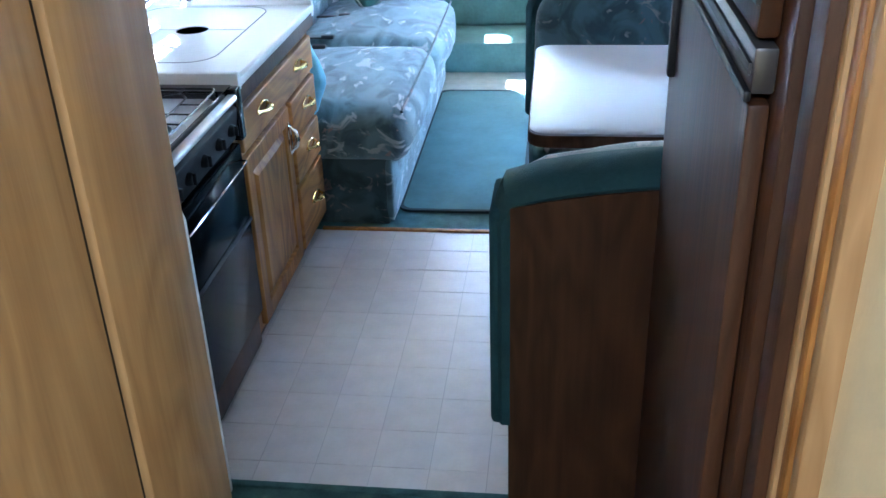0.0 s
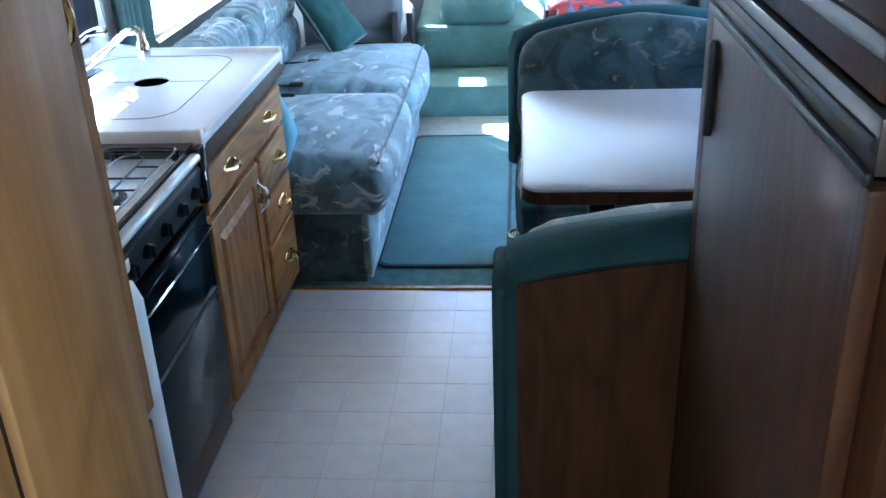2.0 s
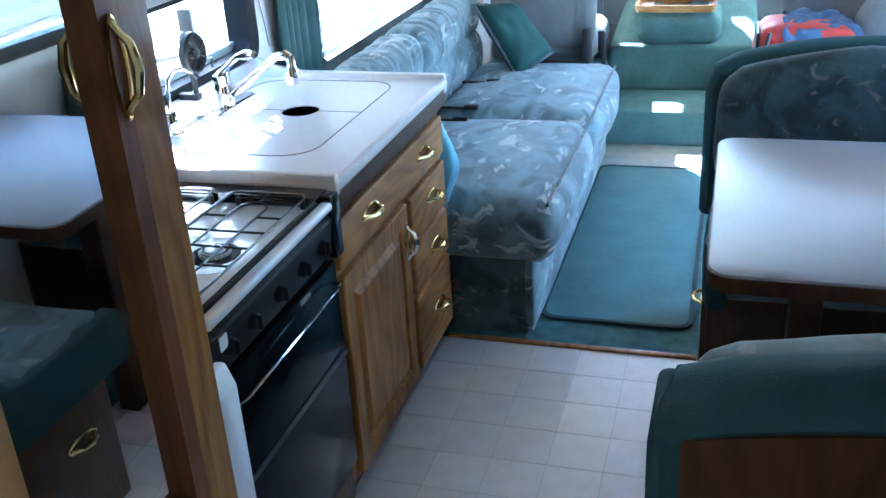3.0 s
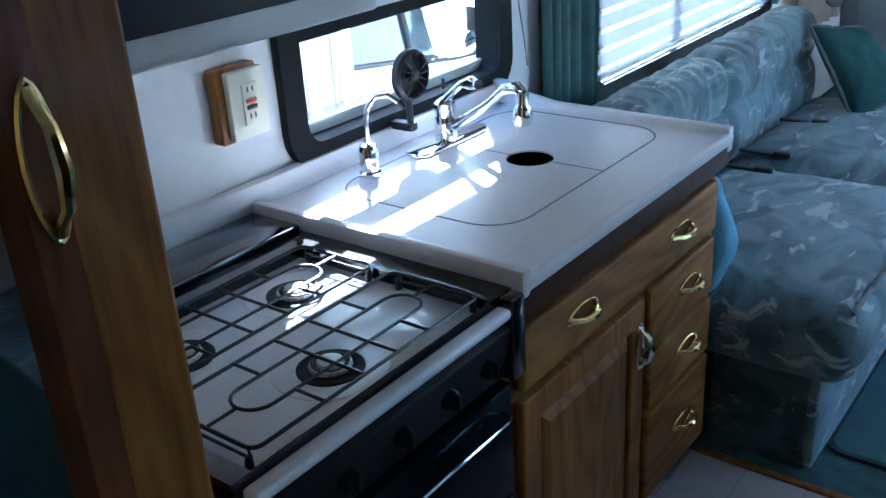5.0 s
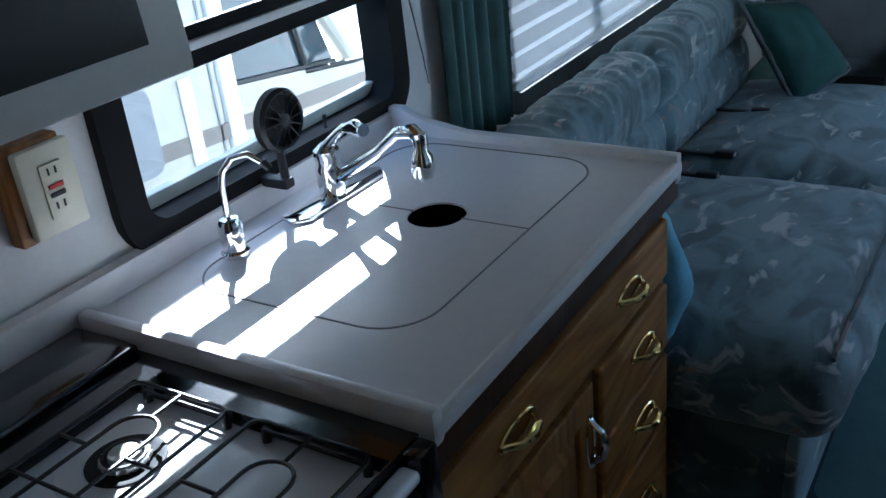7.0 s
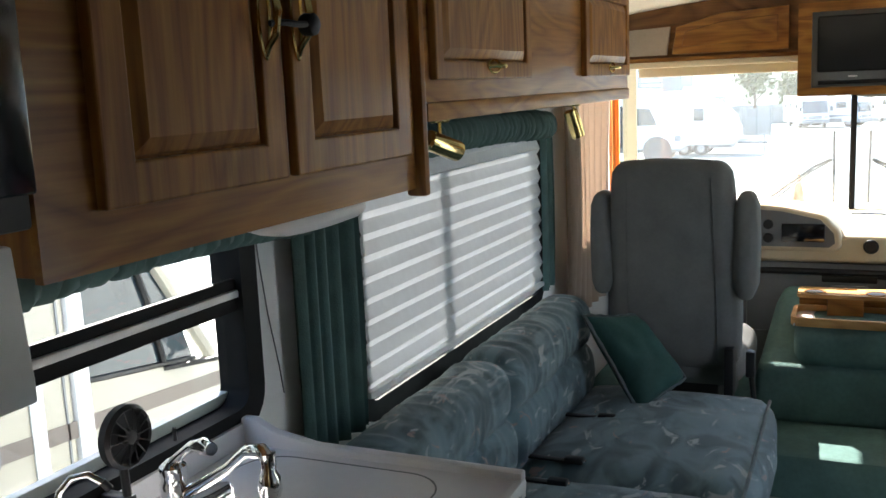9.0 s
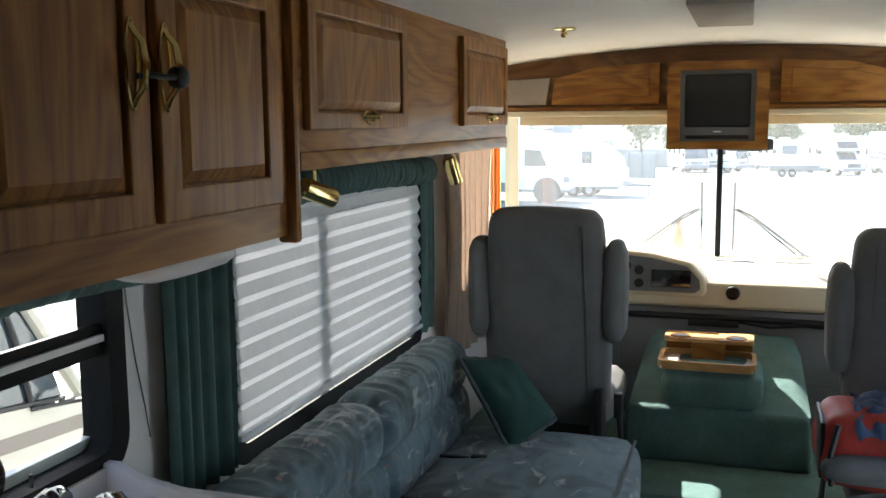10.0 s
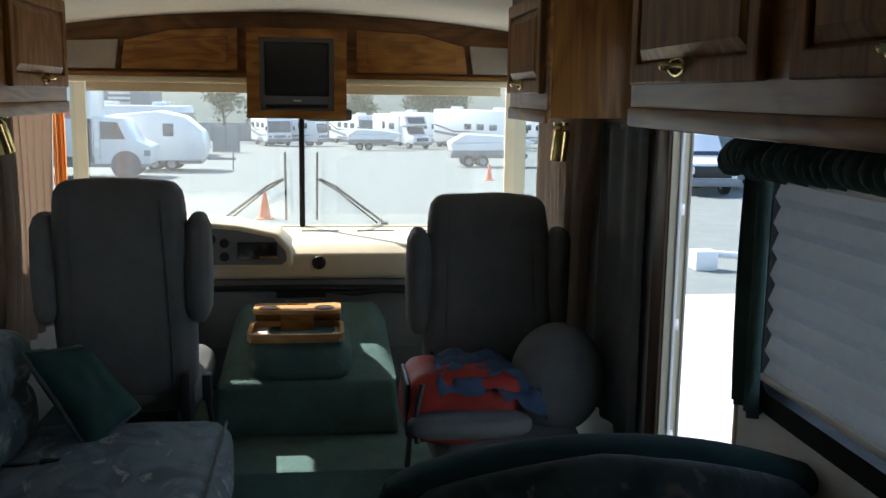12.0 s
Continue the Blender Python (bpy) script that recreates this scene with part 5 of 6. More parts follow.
part("front_tray", ring(rounded(0.945, 1.360, 3.395, 3.66, 0.05, 5), rounded(0.962, 1.343, 3.412, 3.645, 0.04, 5), "z", 0.588, 0.624), OAK_SUN_X, tray)
part("tray_floor", box(0.957, 1.348, 3.405, 3.65, 0.586, 0.598, 0.003), WHITE_PL, tray, "pale tray liner")
for cx in (1.03, 1.275):
    part("cup_ring", lathe((cx, 3.615, 0.690), [(0.045, 0), (0.045, 0.005), (0.037, 0.005), (0.037, 0)], sides=22), OAK, tray)
    part("cup_well", lathe((cx, 3.615, 0.6915), [(0.037, 0), (0.036, 0.0015)], sides=22), MATTE_BLACK, tray)
part("support", box(1.05, 1.26, 3.55, 3.68, 0.50, 0.60, 0.01), OAK_DARK, tray)

dash = thing("dashboard", (1.15, 4.30, 0.18), "cream moulded dashboard with dark instrument pod", "dashboard")
bm = prism([(3.995, 0.76), (4.02, 0.745), (4.69, 0.745), (4.69, 0.91), (4.10, 0.905), (4.00, 0.872)], "x", 0.002, W - 0.002, 0.012)
part("top_shell", bm, CREAM, dash, "cream dash top")
part("lower_panel", box(0.002, W - 0.002, 4.05, 4.68, 0.18, 0.748, 0.01), GREY_PL, dash, "dark lower dash panel")
part("carpet_flap", box(0.70, 1.75, 4.015, 4.06, 0.40, 0.745, 0.012), GREY_PL, dash)
part("hose", tube([(1.28, 4.0, 0.69), (1.42, 3.985, 0.675), (1.56, 3.985, 0.69), (1.72, 4.0, 0.68)], 0.010, 8), MATTE_BLACK, dash)
part("knee_rail", tube([(0.72, 4.02, 0.70), (1.18, 4.00, 0.705), (1.75, 4.02, 0.695)], 0.016, 8), MATTE_BLACK, dash)
pod = part("instrument_pod", prism([(0.28, 0.84), (0.33, 1.02), (0.70, 1.03), (0.86, 1.015), (1.05, 0.975), (1.12, 0.90), (1.13, 0.825), (1.10, 0.800), (0.30, 0.800)], "y", 3.985, 4.30, 0.02, None, 3), CREAM, dash, "cream instrument pod")
part("gauge_face", prism([(0.32, 0.85), (0.36, 0.995), (0.70, 1.005), (0.86, 0.992), (1.03, 0.955), (1.09, 0.89), (1.095, 0.845), (1.07, 0.825), (0.34, 0.825)], "y", 3.978, 3.990), GREY_PL, pod, "dark gauge face")
part("radio", box(0.86, 1.05, 3.972, 3.980, 0.85, 0.935, 0.004), BLACK, pod)
for gx, gz in ((0.80, 0.93), (0.80, 0.865), (0.74, 0.95)):
    part("dial", lathe((gx, 3.980, gz), [(0.024, 0), (0.022, -0.012), (0.014, -0.014)], "y", 16), MATTE_BLACK, pod)
part("air_vent", lathe((1.248, 3.998, 0.830), [(0.034, 0.0), (0.032, -0.012), (0.024, -0.016), (0.022, -0.004)], "y", 20), MATTE_BLACK, dash, "round black air vent")
part("switch_plate", box(1.04, 1.28, 4.005, 4.016, 0.655, 0.690, 0.004), MATTE_BLACK, dash)
part("ashtray", box(1.08, 1.24, 3.995, 4.02, 0.60, 0.64, 0.005), GREY_PL, dash)
for x in (0.95, 1.25, 1.55, 1.85):
    part("defrost_slot", box(x - 0.10, x + 0.10, 4.52, 4.55, 0.909, 0.9125, 0.001), MATTE_BLACK, dash)

ws = thing("windscreen", (1.15, 4.70, 0.92), "two-piece flat windscreen with black centre post", "windscreen", "", "structure")
gl = part("pane", box(0.01, 1.14, 4.716, 4.722, 0.905, 1.83), SCREEN_GLASS, ws)
gl2 = part("pane", box(1.16, W - 0.01, 4.716, 4.722, 0.905, 1.83), SCREEN_GLASS, ws)
gl.visible_shadow = gl2.visible_shadow = False
part("centre_post", box(1.135, 1.165, 4.700, 4.735, 0.90, 1.835, 0.006), RUBBER, ws)
part("bottom_seal", box(0.0, W, 4.70, 4.73, 0.90, 0.915, 0.004), CREAM, ws)
part("top_seal", box(0.0, W, 4.70, 4.73, 1.812, 1.835, 0.004), CREAM, ws)
for s, x0 in ((-1, 1.06), (1, 1.23)):
    wp = thing("windscreen_wiper", (x0, 4.78, 0.92), "black windscreen wiper resting outside the glass", "wiper", "wipers")
    part("bracket", box(x0 + s * 0.38 - 0.02, x0 + s * 0.38 + 0.02, 4.745, 4.78, 0.885, 0.93, 0.004), MATTE_BLACK, wp)
    part("arm", tube([(x0 + s * 0.38, 4.77, 0.92), (x0 + s * 0.10, 4.775, 1.13), (x0 + s * 0.015, 4.775, 1.17)], 0.008, 6), MATTE_BLACK, wp)
    part("link", tube([(x0 + s * 0.34, 4.77, 0.92), (x0 + s * 0.12, 4.775, 1.10), (x0 + s * 0.01, 4.775, 1.165)], 0.005, 6), MATTE_BLACK, wp)
    part("blade", tube([(x0, 4.76, 0.94), (x0 + s * 0.004, 4.76, 1.32)], 0.007, 6), MATTE_BLACK, wp)

ov = thing("overhead_console", (1.15, 4.35, 1.70), "oak overhead front console with arched top and panel doors", "cabinet")
xs = np.linspace(0.004, W - 0.004, 25)
part("fascia", prism([(0.004, 1.712), (W - 0.004, 1.712)] + [(x, ceiling_z(x) + 0.003) for x in xs[::-1]], "y", 4.20, 4.24), OAK_SHADE_X, ov, "", None)
part("visor_shelf", box(0.003, W - 0.003, 4.17, 4.50, 1.685, 1.714, 0.006), CREAM, ov, "cream visor shelf")
part("trim_rail", box(0.003, W - 0.003, 4.186, 4.20, 1.714, 1.735, 0.004), OAK_X, ov)
for s in (-1, 1):
    c = W / 2
    poly = [(c + s * u, v) for u, v in ((0.285, 1.748), (0.835, 1.748), (0.815, 1.880), (0.60, 1.935), (0.285, 1.950))]
    d = part("door", prism(poly, "y", 4.166, 4.200, 0.006), OAK_X, ov, "arched oak locker door")
    inner = [(c + s * u, v) for u, v in ((0.335, 1.785), (0.785, 1.785), (0.770, 1.855), (0.59, 1.895), (0.335, 1.910))]
    part("panel", prism(inner, "y", 4.156, 4.168, 0.005), OAK_X, d)
    part("speaker_panel", prism([(c + s * u, v) for u, v in ((0.865, 1.748), (1.11, 1.748), (1.11, 1.875), (0.845, 1.885))], "y", 4.172, 4.200, 0.003), PANEL_GREY, ov, "taupe cloth speaker panel")
    part("sun_visor", box(*sorted((c + s * 0.22, c + s * 1.02)), 4.24, 4.26, 1.640, 1.688, 0.006), CREAM, ov, "folded cream sun visor")
tv = thing("television", (1.148, 4.18, 1.525), "small grey television in an oak frame hung from the front console", "television")
part("frame", ring([(0.912, 1.522), (1.384, 1.522), (1.384, 1.945), (0.912, 1.945)], [(0.972, 1.560), (1.324, 1.560), (1.324, 1.902), (0.972, 1.902)], "y", 4.060, 4.200), OAK_X, tv, "oak television surround", None)
part("case", box(0.970, 1.326, 4.085, 4.190, 1.558, 1.904, 0.004), GREY_PL, tv, "grey television case")
part("screen", box(0.995, 1.301, 4.078, 4.087, 1.628, 1.882, 0.010, 3), SCREEN, tv, "dark glass screen")
part("control_strip", box(1.00, 1.296, 4.079, 4.087, 1.572, 1.590, 0.003), MATTE_BLACK, tv)
part("maker_mark", box(1.13, 1.168, 4.081, 4.0845, 1.603, 1.611), WHITE_PL, tv, "tiny pale maker mark")
rm = thing("rear_view_mirror", (1.26, 4.66, 1.56), "black interior rear-view mirror below the television", "mirror")
part("housing", cushion(1.16, 1.42, 4.55, 4.58, 1.50, 1.565, 0.014, 0.004, 6), MATTE_BLACK, rm)
part("stem", tube([(1.29, 4.57, 1.55), (1.29, 4.52, 1.62), (1.29, 4.46, 1.690)], 0.008, 8), MATTE_BLACK, rm)

spk = thing("ceiling_fixture", (0.62, 2.88, 1.98), "small brass ceiling fixture, unlit", "lamp")
zc = ceiling_z(0.62)
part("plate", lathe((0.62, 2.88, zc - 0.010), [(0.020, 0), (0.045, 0.004), (0.045, 0.014)], sides=20), BRASS, spk)
part("stud", lathe((0.62, 2.88, zc - 0.034), [(0.010, 0), (0.014, 0.008), (0.010, 0.026)], sides=12), BRASS, spk)
vt = thing("ceiling_vent", (1.20, 2.68, 2.02), "grey square ceiling vent cover", "vent")
part("frame", prism(rounded(1.10, 1.30, 2.32, 3.05, 0.01, 2), "z", ceiling_z(1.1) - 0.018, ceiling_z(1.15) + 0.002, 0.004), PANEL_GREY, vt)
ac = thing("ceiling_air_unit", (1.22, 1.45, 1.98), "white ceiling air conditioner shroud", "air conditioner")
part("shroud", box(0.98, 1.46, 1.10, 1.80, 1.985, 2.032, 0.014, 3), WHITE_PL, ac)
part("grille", box(1.03, 1.41, 1.20, 1.72, 1.980, 1.988, 0.003), OAK_DARK, ac, "brown return grille")

# Unseen frame added around the hallway fill lamp.
hatch = thing("hall_fill_frame", (1.40, -2.62, 1.99), "unseen white frame added around the hall fill lamp", "roof hatch")
part("frame", ring(rounded(1.17, 1.63, -2.85, -2.39, 0.03, 3), rounded(1.21, 1.59, -2.81, -2.43, 0.02, 3), "z", 1.988, 2.028), WHITE_PL, hatch)

# entry
en = thing("entry_frame", (W + 0.05, 2.15, -0.3), "cream metal entry door frame with hinges", "door frame", "", "structure")
part("front_jamb", box(W - 0.004, W + 0.059, 2.095, 2.118, -0.28, 1.84, 0.003), CREAM, en)
part("rear_jamb", box(W - 0.004, W + 0.059, 1.562, 1.580, -0.28, 1.84, 0.003), CREAM, en)
part("head", box(W - 0.004, W + 0.059, 1.58, 2.095, 1.82, 1.838, 0.003), CREAM, en)
part("inner_trim", box(W - 0.016, W - 0.004, 2.10, 2.19, 0.0, 1.86, 0.003), OAK_DARK, en)
part("stop_strip", box(W + 0.020, W + 0.030, 2.085, 2.095, -0.28, 1.82, 0.002), WHITE_PL, en, "pale door stop strip")
part("edge_strip", box(W + 0.050, W + 0.058, 2.088, 2.0955, -0.28, 1.82, 0.002), PANEL_GREY, en, "dull seal strip")
for z in (0.45, 0.60, 0.95, 1.30, 1.55):
    part("hinge_plate", box(W + 0.018, W + 0.042, 2.091, 2.096, z, z + 0.035, 0.001), STEEL, en)

# rug
rug = thing("floor_mat", (1.15, 1.86, 0.0), "teal carpet runner with dark bound edge on the floor", "rug")
part("mat_top", prism(rounded(0.885, 1.375, 1.105, 2.625, 0.05, 5), "z", 0.0005, 0.010, 0.002), RUG, rug)
part("binding", ring(rounded(0.872, 1.388, 1.092, 2.638, 0.055, 5), rounded(0.888, 1.372, 1.108, 2.622, 0.047, 5), "z", 0.0005, 0.012), RUG_EDGE, rug, "dark bound edge")

# vinyl floor of separate tiles
vin = setting("vinyl_floor", box(0.57, 1.72, -0.545, 0.915, 0.0005, 0.003), JOINT, "pale vinyl tile floor", "floor", 0)
setting("threshold", box(0.60, 1.41, 0.908, 0.932, 0.0, 0.012, 0.004), OAK, "oak threshold strip between vinyl and carpet", "trim")
setting("threshold_rear", box(0.60, 1.72, -0.565, -0.545, 0.0, 0.010, 0.003), CARPET, "carpet edge strip at the vinyl", "trim")
T = 0.1524
shared = {}
y = 0.908
while y > -0.545:
    ya = max(y - T, -0.545)
    x = 0.591 - T
    while x < 1.72:
        xa, xb = max(x, 0.57), min(x + T, 1.72)
        if xb - xa > 0.01 and y - ya > 0.01:
            key = (round(xb - xa, 3), round(y - ya, 3))
            if key not in shared:
                bm = box(-key[0] / 2 + 0.0011, key[0] / 2 - 0.0011, -key[1] / 2 + 0.0011, key[1] / 2 - 0.0011, 0.0, 0.0022)
                bm.verts.ensure_lookup_table()
                me = finish(bm)
                me.materials.append(VINYL)
                shared[key] = me
            t_ = new("tile", shared[key])
            t_.location = ((xa + xb) / 2, (ya + y) / 2, 0.0028)
            t_.parent = vin
        x += T
    y -= T

# ---- outside ----
SLOPE = -0.028
def gz(y):
    return -0.95 + SLOPE * (y - 4.7) * (1 if y > 4.7 else 0)
bm = bmesh.new()
v_ = [[bm.verts.new((x, y, gz(y))) for x in (-900, -60, 60, 900)] for y in (-900, 4.7, 60, 900)]
for p, q in zip(v_, v_[1:]):
    for k in range(3):
        bm.faces.new((p[k], p[k + 1], q[k + 1], q[k]))
setting("ground", bm, ASPHALT, "sunlit pale asphalt parking lot", "ground", 0)


def wheel(parent, x, y, z, r, axis="y"):
    w = part("wheel", lathe((x, y, z), [(r * 0.75, -0.12), (r, -0.10), (r, 0.10), (r * 0.75, 0.12)], axis, 18), TYRE, parent)
    part("rim", lathe((x, y, z), [(r * 0.55, -0.125), (r * 0.5, -0.13), (r * 0.5, 0.13), (r * 0.55, 0.125)], axis, 14), CAR_GREY, w)


def motorhome(x, y, length, h, label, turn=0.0):
    """A parked coach, nose to the viewer: shell, windscreen, side windows, wheels."""
    z = gz(y)
    m = thing("parked_motorhome", (x, y, z), label, "motorhome", "parked motorhomes")
    w = 1.25
    part("body", prism([(y, z + 0.45), (y + 0.05, z + 1.1), (y + 0.35, z + h), (y + length, z + h), (y + length, z + 0.45)], "x", x - w, x + w, 0.12), CAR_WHITE, m)
    part("windscreen", prism([(y + 0.02, z + 1.35), (y + 0.22, z + h - 0.45), (y + 0.30, z + h - 0.45), (y + 0.15, z + 1.35)], "x", x - w + 0.12, x + w - 0.12), CAR_GLASS, m)
    part("bumper", box(x - w, x + w, y - 0.12, y + 0.10, z + 0.40, z + 0.75, 0.05), CAR_GREY, m)
    part("grille", box(x - 0.6, x + 0.6, y - 0.03, y + 0.10, z + 0.82, z + 1.10, 0.03), CAR_GREY, m)
    for s in (-1, 1):
        side = sorted((x + s * (w - 0.02), x + s * (w + 0.012)))
        part("stripe", prism([(y + 0.3, z + 1.15), (y + length * 0.45, z + 0.85), (y + length - 0.2, z + 1.30), (y + length - 0.2, z + 1.55), (y + length * 0.45, z + 1.10)], "x", *side), CAR_GREY, m, "grey swooping stripe")
        part("upper_stripe", prism([(y + length * 0.35, z + 1.62), (y + length * 0.7, z + 1.42), (y + length - 0.2, z + 2.05), (y + length - 0.2, z + 2.18), (y + length * 0.7, z + 1.56)], "x", *side), CAR_DARK, m, "dark swooping stripe")
        part("lower_skirt", box(*side, y + 1.6, y + length - 2.4, z + 0.46, z + 0.80), CAR_GREY, m)
        part("mirror", box(*sorted((x + s * (w + 0.05), x + s * (w + 0.25))), y - 0.15, y - 0.02, z + 1.55, z + 1.95, 0.03), CAR_DARK, m)
    for k in range(3):
        part("side_window", box(x - w - 0.012, x + w + 0.012, y + 1.2 + k * 1.7, y + 2.2 + k * 1.7, z + 1.75, z + 2.3, 0.02), CAR_GLASS, m)
    for yy in (y + 1.6, y + length - 2.6):
        part("roof_unit", box(x - 0.4, x + 0.4, yy, yy + 1.0, z + h - 0.02, z + h + 0.26, 0.06), CAR_WHITE, m)
    for s in (-1, 1):
        for yy in (y + 1.0, y + length - 1.8):
            wheel(m, x + s * (w - 0.15), yy, z + 0.45, 0.45, "x")
        part("headlight", box(x + s * 0.95 - 0.15, x + s * 0.95 + 0.15, y - 0.02, y + 0.06, z + 0.85, z + 1.05, 0.03), CAR_GREY, m)
    m.rotation_euler[2] = turn
    return m


for x, y, length, h, turn in ((-8.0, 66, 8, 3.4, 1.25), (-3.4, 94, 6, 2.9, 0.35), (0.8, 96, 7, 2.7, 1.15), (5.6, 100, 8, 3.1, 0.4), (14.2, 97, 9, 3.4, 0.62),
                             (18.4, 86, 10, 3.6, 0.62), (23.6, 90, 9, 3.5, 0.5), (29.0, 92, 8, 3.2, 0.3), (35.0, 90, 9, 3.3, 0.6)):
    motorhome(x, y, length, h, "white parked motorhome in a far row" if h < 3.1 else "tall white parked coach with swooping grey stripes in a far row", turn)


def cabover_camper(x, y, turn):
    """A truck-based camper, nose to the viewer, with a sleeping berth over the cab."""
    z = gz(y)
    m = thing("cabover_camper", (x, y, z), "white truck-based camper with a dark window over the cab", "camper")
    part("body", box(x - 1.2, x + 1.2, y + 2.3, y + 7.5, z + 0.6, z + 3.1, 0.10), CAR_WHITE, m)
    part("berth", prism([(y + 0.9, z + 2.15), (y + 2.31, z + 2.0), (y + 2.31, z + 3.1), (y + 1.5, z + 3.05)], "x", x - 1.15, x + 1.15, 0.08), CAR_WHITE, m)
    part("berth_window", prism([(y + 0.97, z + 2.33), (y + 1.36, z + 2.90), (y + 1.46, z + 2.90), (y + 1.1, z + 2.33)], "x", x - 0.9, x + 0.9), CAR_DARK, m)
    part("cab", prism([(y, z + 0.5), (y, z + 1.15), (y + 1.0, z + 1.32), (y + 1.55, z + 2.05), (y + 2.31, z + 2.05), (y + 2.31, z + 0.5)], "x", x - 1.0, x + 1.0, 0.06), CAR_WHITE, m)
    part("windscreen", prism([(y + 0.99, z + 1.36), (y + 1.48, z + 1.99), (y + 1.58, z + 1.99), (y + 1.12, z + 1.36)], "x", x - 0.85, x + 0.85), CAR_GLASS, m)
    part("grille", box(x - 0.62, x + 0.62, y - 0.03, y + 0.05, z + 0.72, z + 1.05, 0.02), CAR_DARK, m)
    part("bumper", box(x - 1.02, x + 1.02, y - 0.12, y + 0.05, z + 0.42, z + 0.66, 0.04), CAR_GREY, m)
    for s in (-1, 1):
        part("headlight", box(*sorted((x + s * 0.66, x + s * 0.94)), y - 0.04, y + 0.04, z + 0.80, z + 1.02, 0.02), WHITE_PL, m)
        part("side_window", box(*sorted((x + s * 1.19, x + s * 1.212)), y + 3.2, y + 4.2, z + 1.75, z + 2.35, 0.01), CAR_GLASS, m)
        part("side_window", box(*sorted((x + s * 1.19, x + s * 1.212)), y + 5.0, y + 5.5, z + 1.75, z + 2.45, 0.01), CAR_GLASS, m)
        for yy in (y + 0.9, y + 5.6):
            wheel(m, x + s * 0.88, yy, z + 0.40, 0.40, "x")
    m.rotation_euler[2] = turn
    return m


cabover_camper(9.9, 87, 0.45)


def box_truck(x, y):
    z = gz(y)
    t_ = thing("box_truck", (x, y, z), "white box truck parked ahead of the coach", "truck")
    part("box", box(x - 4.2, x, y - 1.2, y + 1.2, z + 0.9, z + 4.2, 0.06), CAR_WHITE, t_)
    part("door_mark", box(x - 2.4, x - 0.8, y - 1.23, y - 1.2, z + 2.5, z + 3.2), mat("faded_red_print", (0.55, 0.25, 0.22), 0.6), t_, "faded red printed mark")
    part("cab", prism([(x, z + 0.6), (x + 2.3, z + 0.6), (x + 2.35, z + 1.35), (x + 1.7, z + 1.6), (x + 1.2, z + 2.5), (x, z + 2.6)], "y", y - 1.1, y + 1.1, 0.06), CAR_WHITE, t_)
    part("window", prism([(x + 0.3, z + 1.65), (x + 1.3, z + 1.65), (x + 1.0, z + 2.35), (x + 0.3, z + 2.4)], "y", y - 1.13, y + 1.13), CAR_GLASS, t_)
    part("door_seam", box(x + 0.25, x + 0.27, y - 1.115, y - 1.10, z + 0.8, z + 2.4), CAR_GREY, t_)
    part("wheel_arch", lathe((x + 1.3, y - 1.12, z + 0.55), [(0.62, 0), (0.62, 0.03)], "y", 20), CAR_DARK, t_, "dark wheel arch")
    part("headlight", box(x + 2.05, x + 2.32, y - 1.125, y - 1.08, z + 0.95, z + 1.2, 0.03), CAR_GREY, t_)
    part("mirror", box(x + 0.10, x + 0.32, y - 1.5, y - 1.3, z + 1.25, z + 1.55, 0.04), CAR_WHITE, t_)
    part("box_gap", box(x - 0.28, x - 0.02, y - 1.215, y - 1.195, z + 0.7, z + 2.5), CAR_DARK, t_, "dark gap behind the cab")
    part("chassis", box(x - 4.0, x + 2.1, y - 0.9, y + 0.9, z + 0.45, z + 0.9), CAR_GREY, t_)
    for xx in (x - 3.0, x + 1.3):
        for yy in (y - 0.9, y + 0.9):
            wheel(t_, xx, yy, z + 0.45, 0.45)


def travel_trailer(x, y):
    z = gz(y)
    t_ = thing("travel_trailer", (x, y, z), "white rounded travel trailer with a side door", "trailer")
    part("body", prism([(x - 4.2, z + 0.5), (x, z + 0.5), (x + 0.3, z + 1.1), (x + 0.1, z + 1.9), (x - 0.8, z + 2.65), (x - 2.0, z + 2.9), (x - 4.2, z + 2.7)], "y", y - 1.1, y + 1.1, 0.10), CAR_WHITE, t_)
    part("window", box(x - 1.75, x - 1.25, y - 1.13, y - 1.1, z + 1.7, z + 2.3, 0.01), CAR_GLASS, t_)
    part("door", box(x - 2.9, x - 2.3, y - 1.13, y - 1.1, z + 0.7, z + 2.4, 0.01), CAR_WHITE, t_)
    part("tongue", tube([(x + 0.2, y, z + 0.55), (x + 1.6, y, z + 0.55)], 0.06, 6), CAR_GREY, t_)
    part("jack", tube([(x + 1.45, y, z + 0.02), (x + 1.45, y, z + 0.9)], 0.04, 6), CAR_GREY, t_)
    part("skirt", box(x - 4.0, x, y - 0.9, y + 0.9, z + 0.35, z + 0.52), CAR_GREY, t_)
    for xx in (x - 2.2, x - 1.4):
        wheel(t_, xx, y - 0.9, z + 0.35, 0.35)
        wheel(t_, xx, y + 0.9, z + 0.35, 0.35)


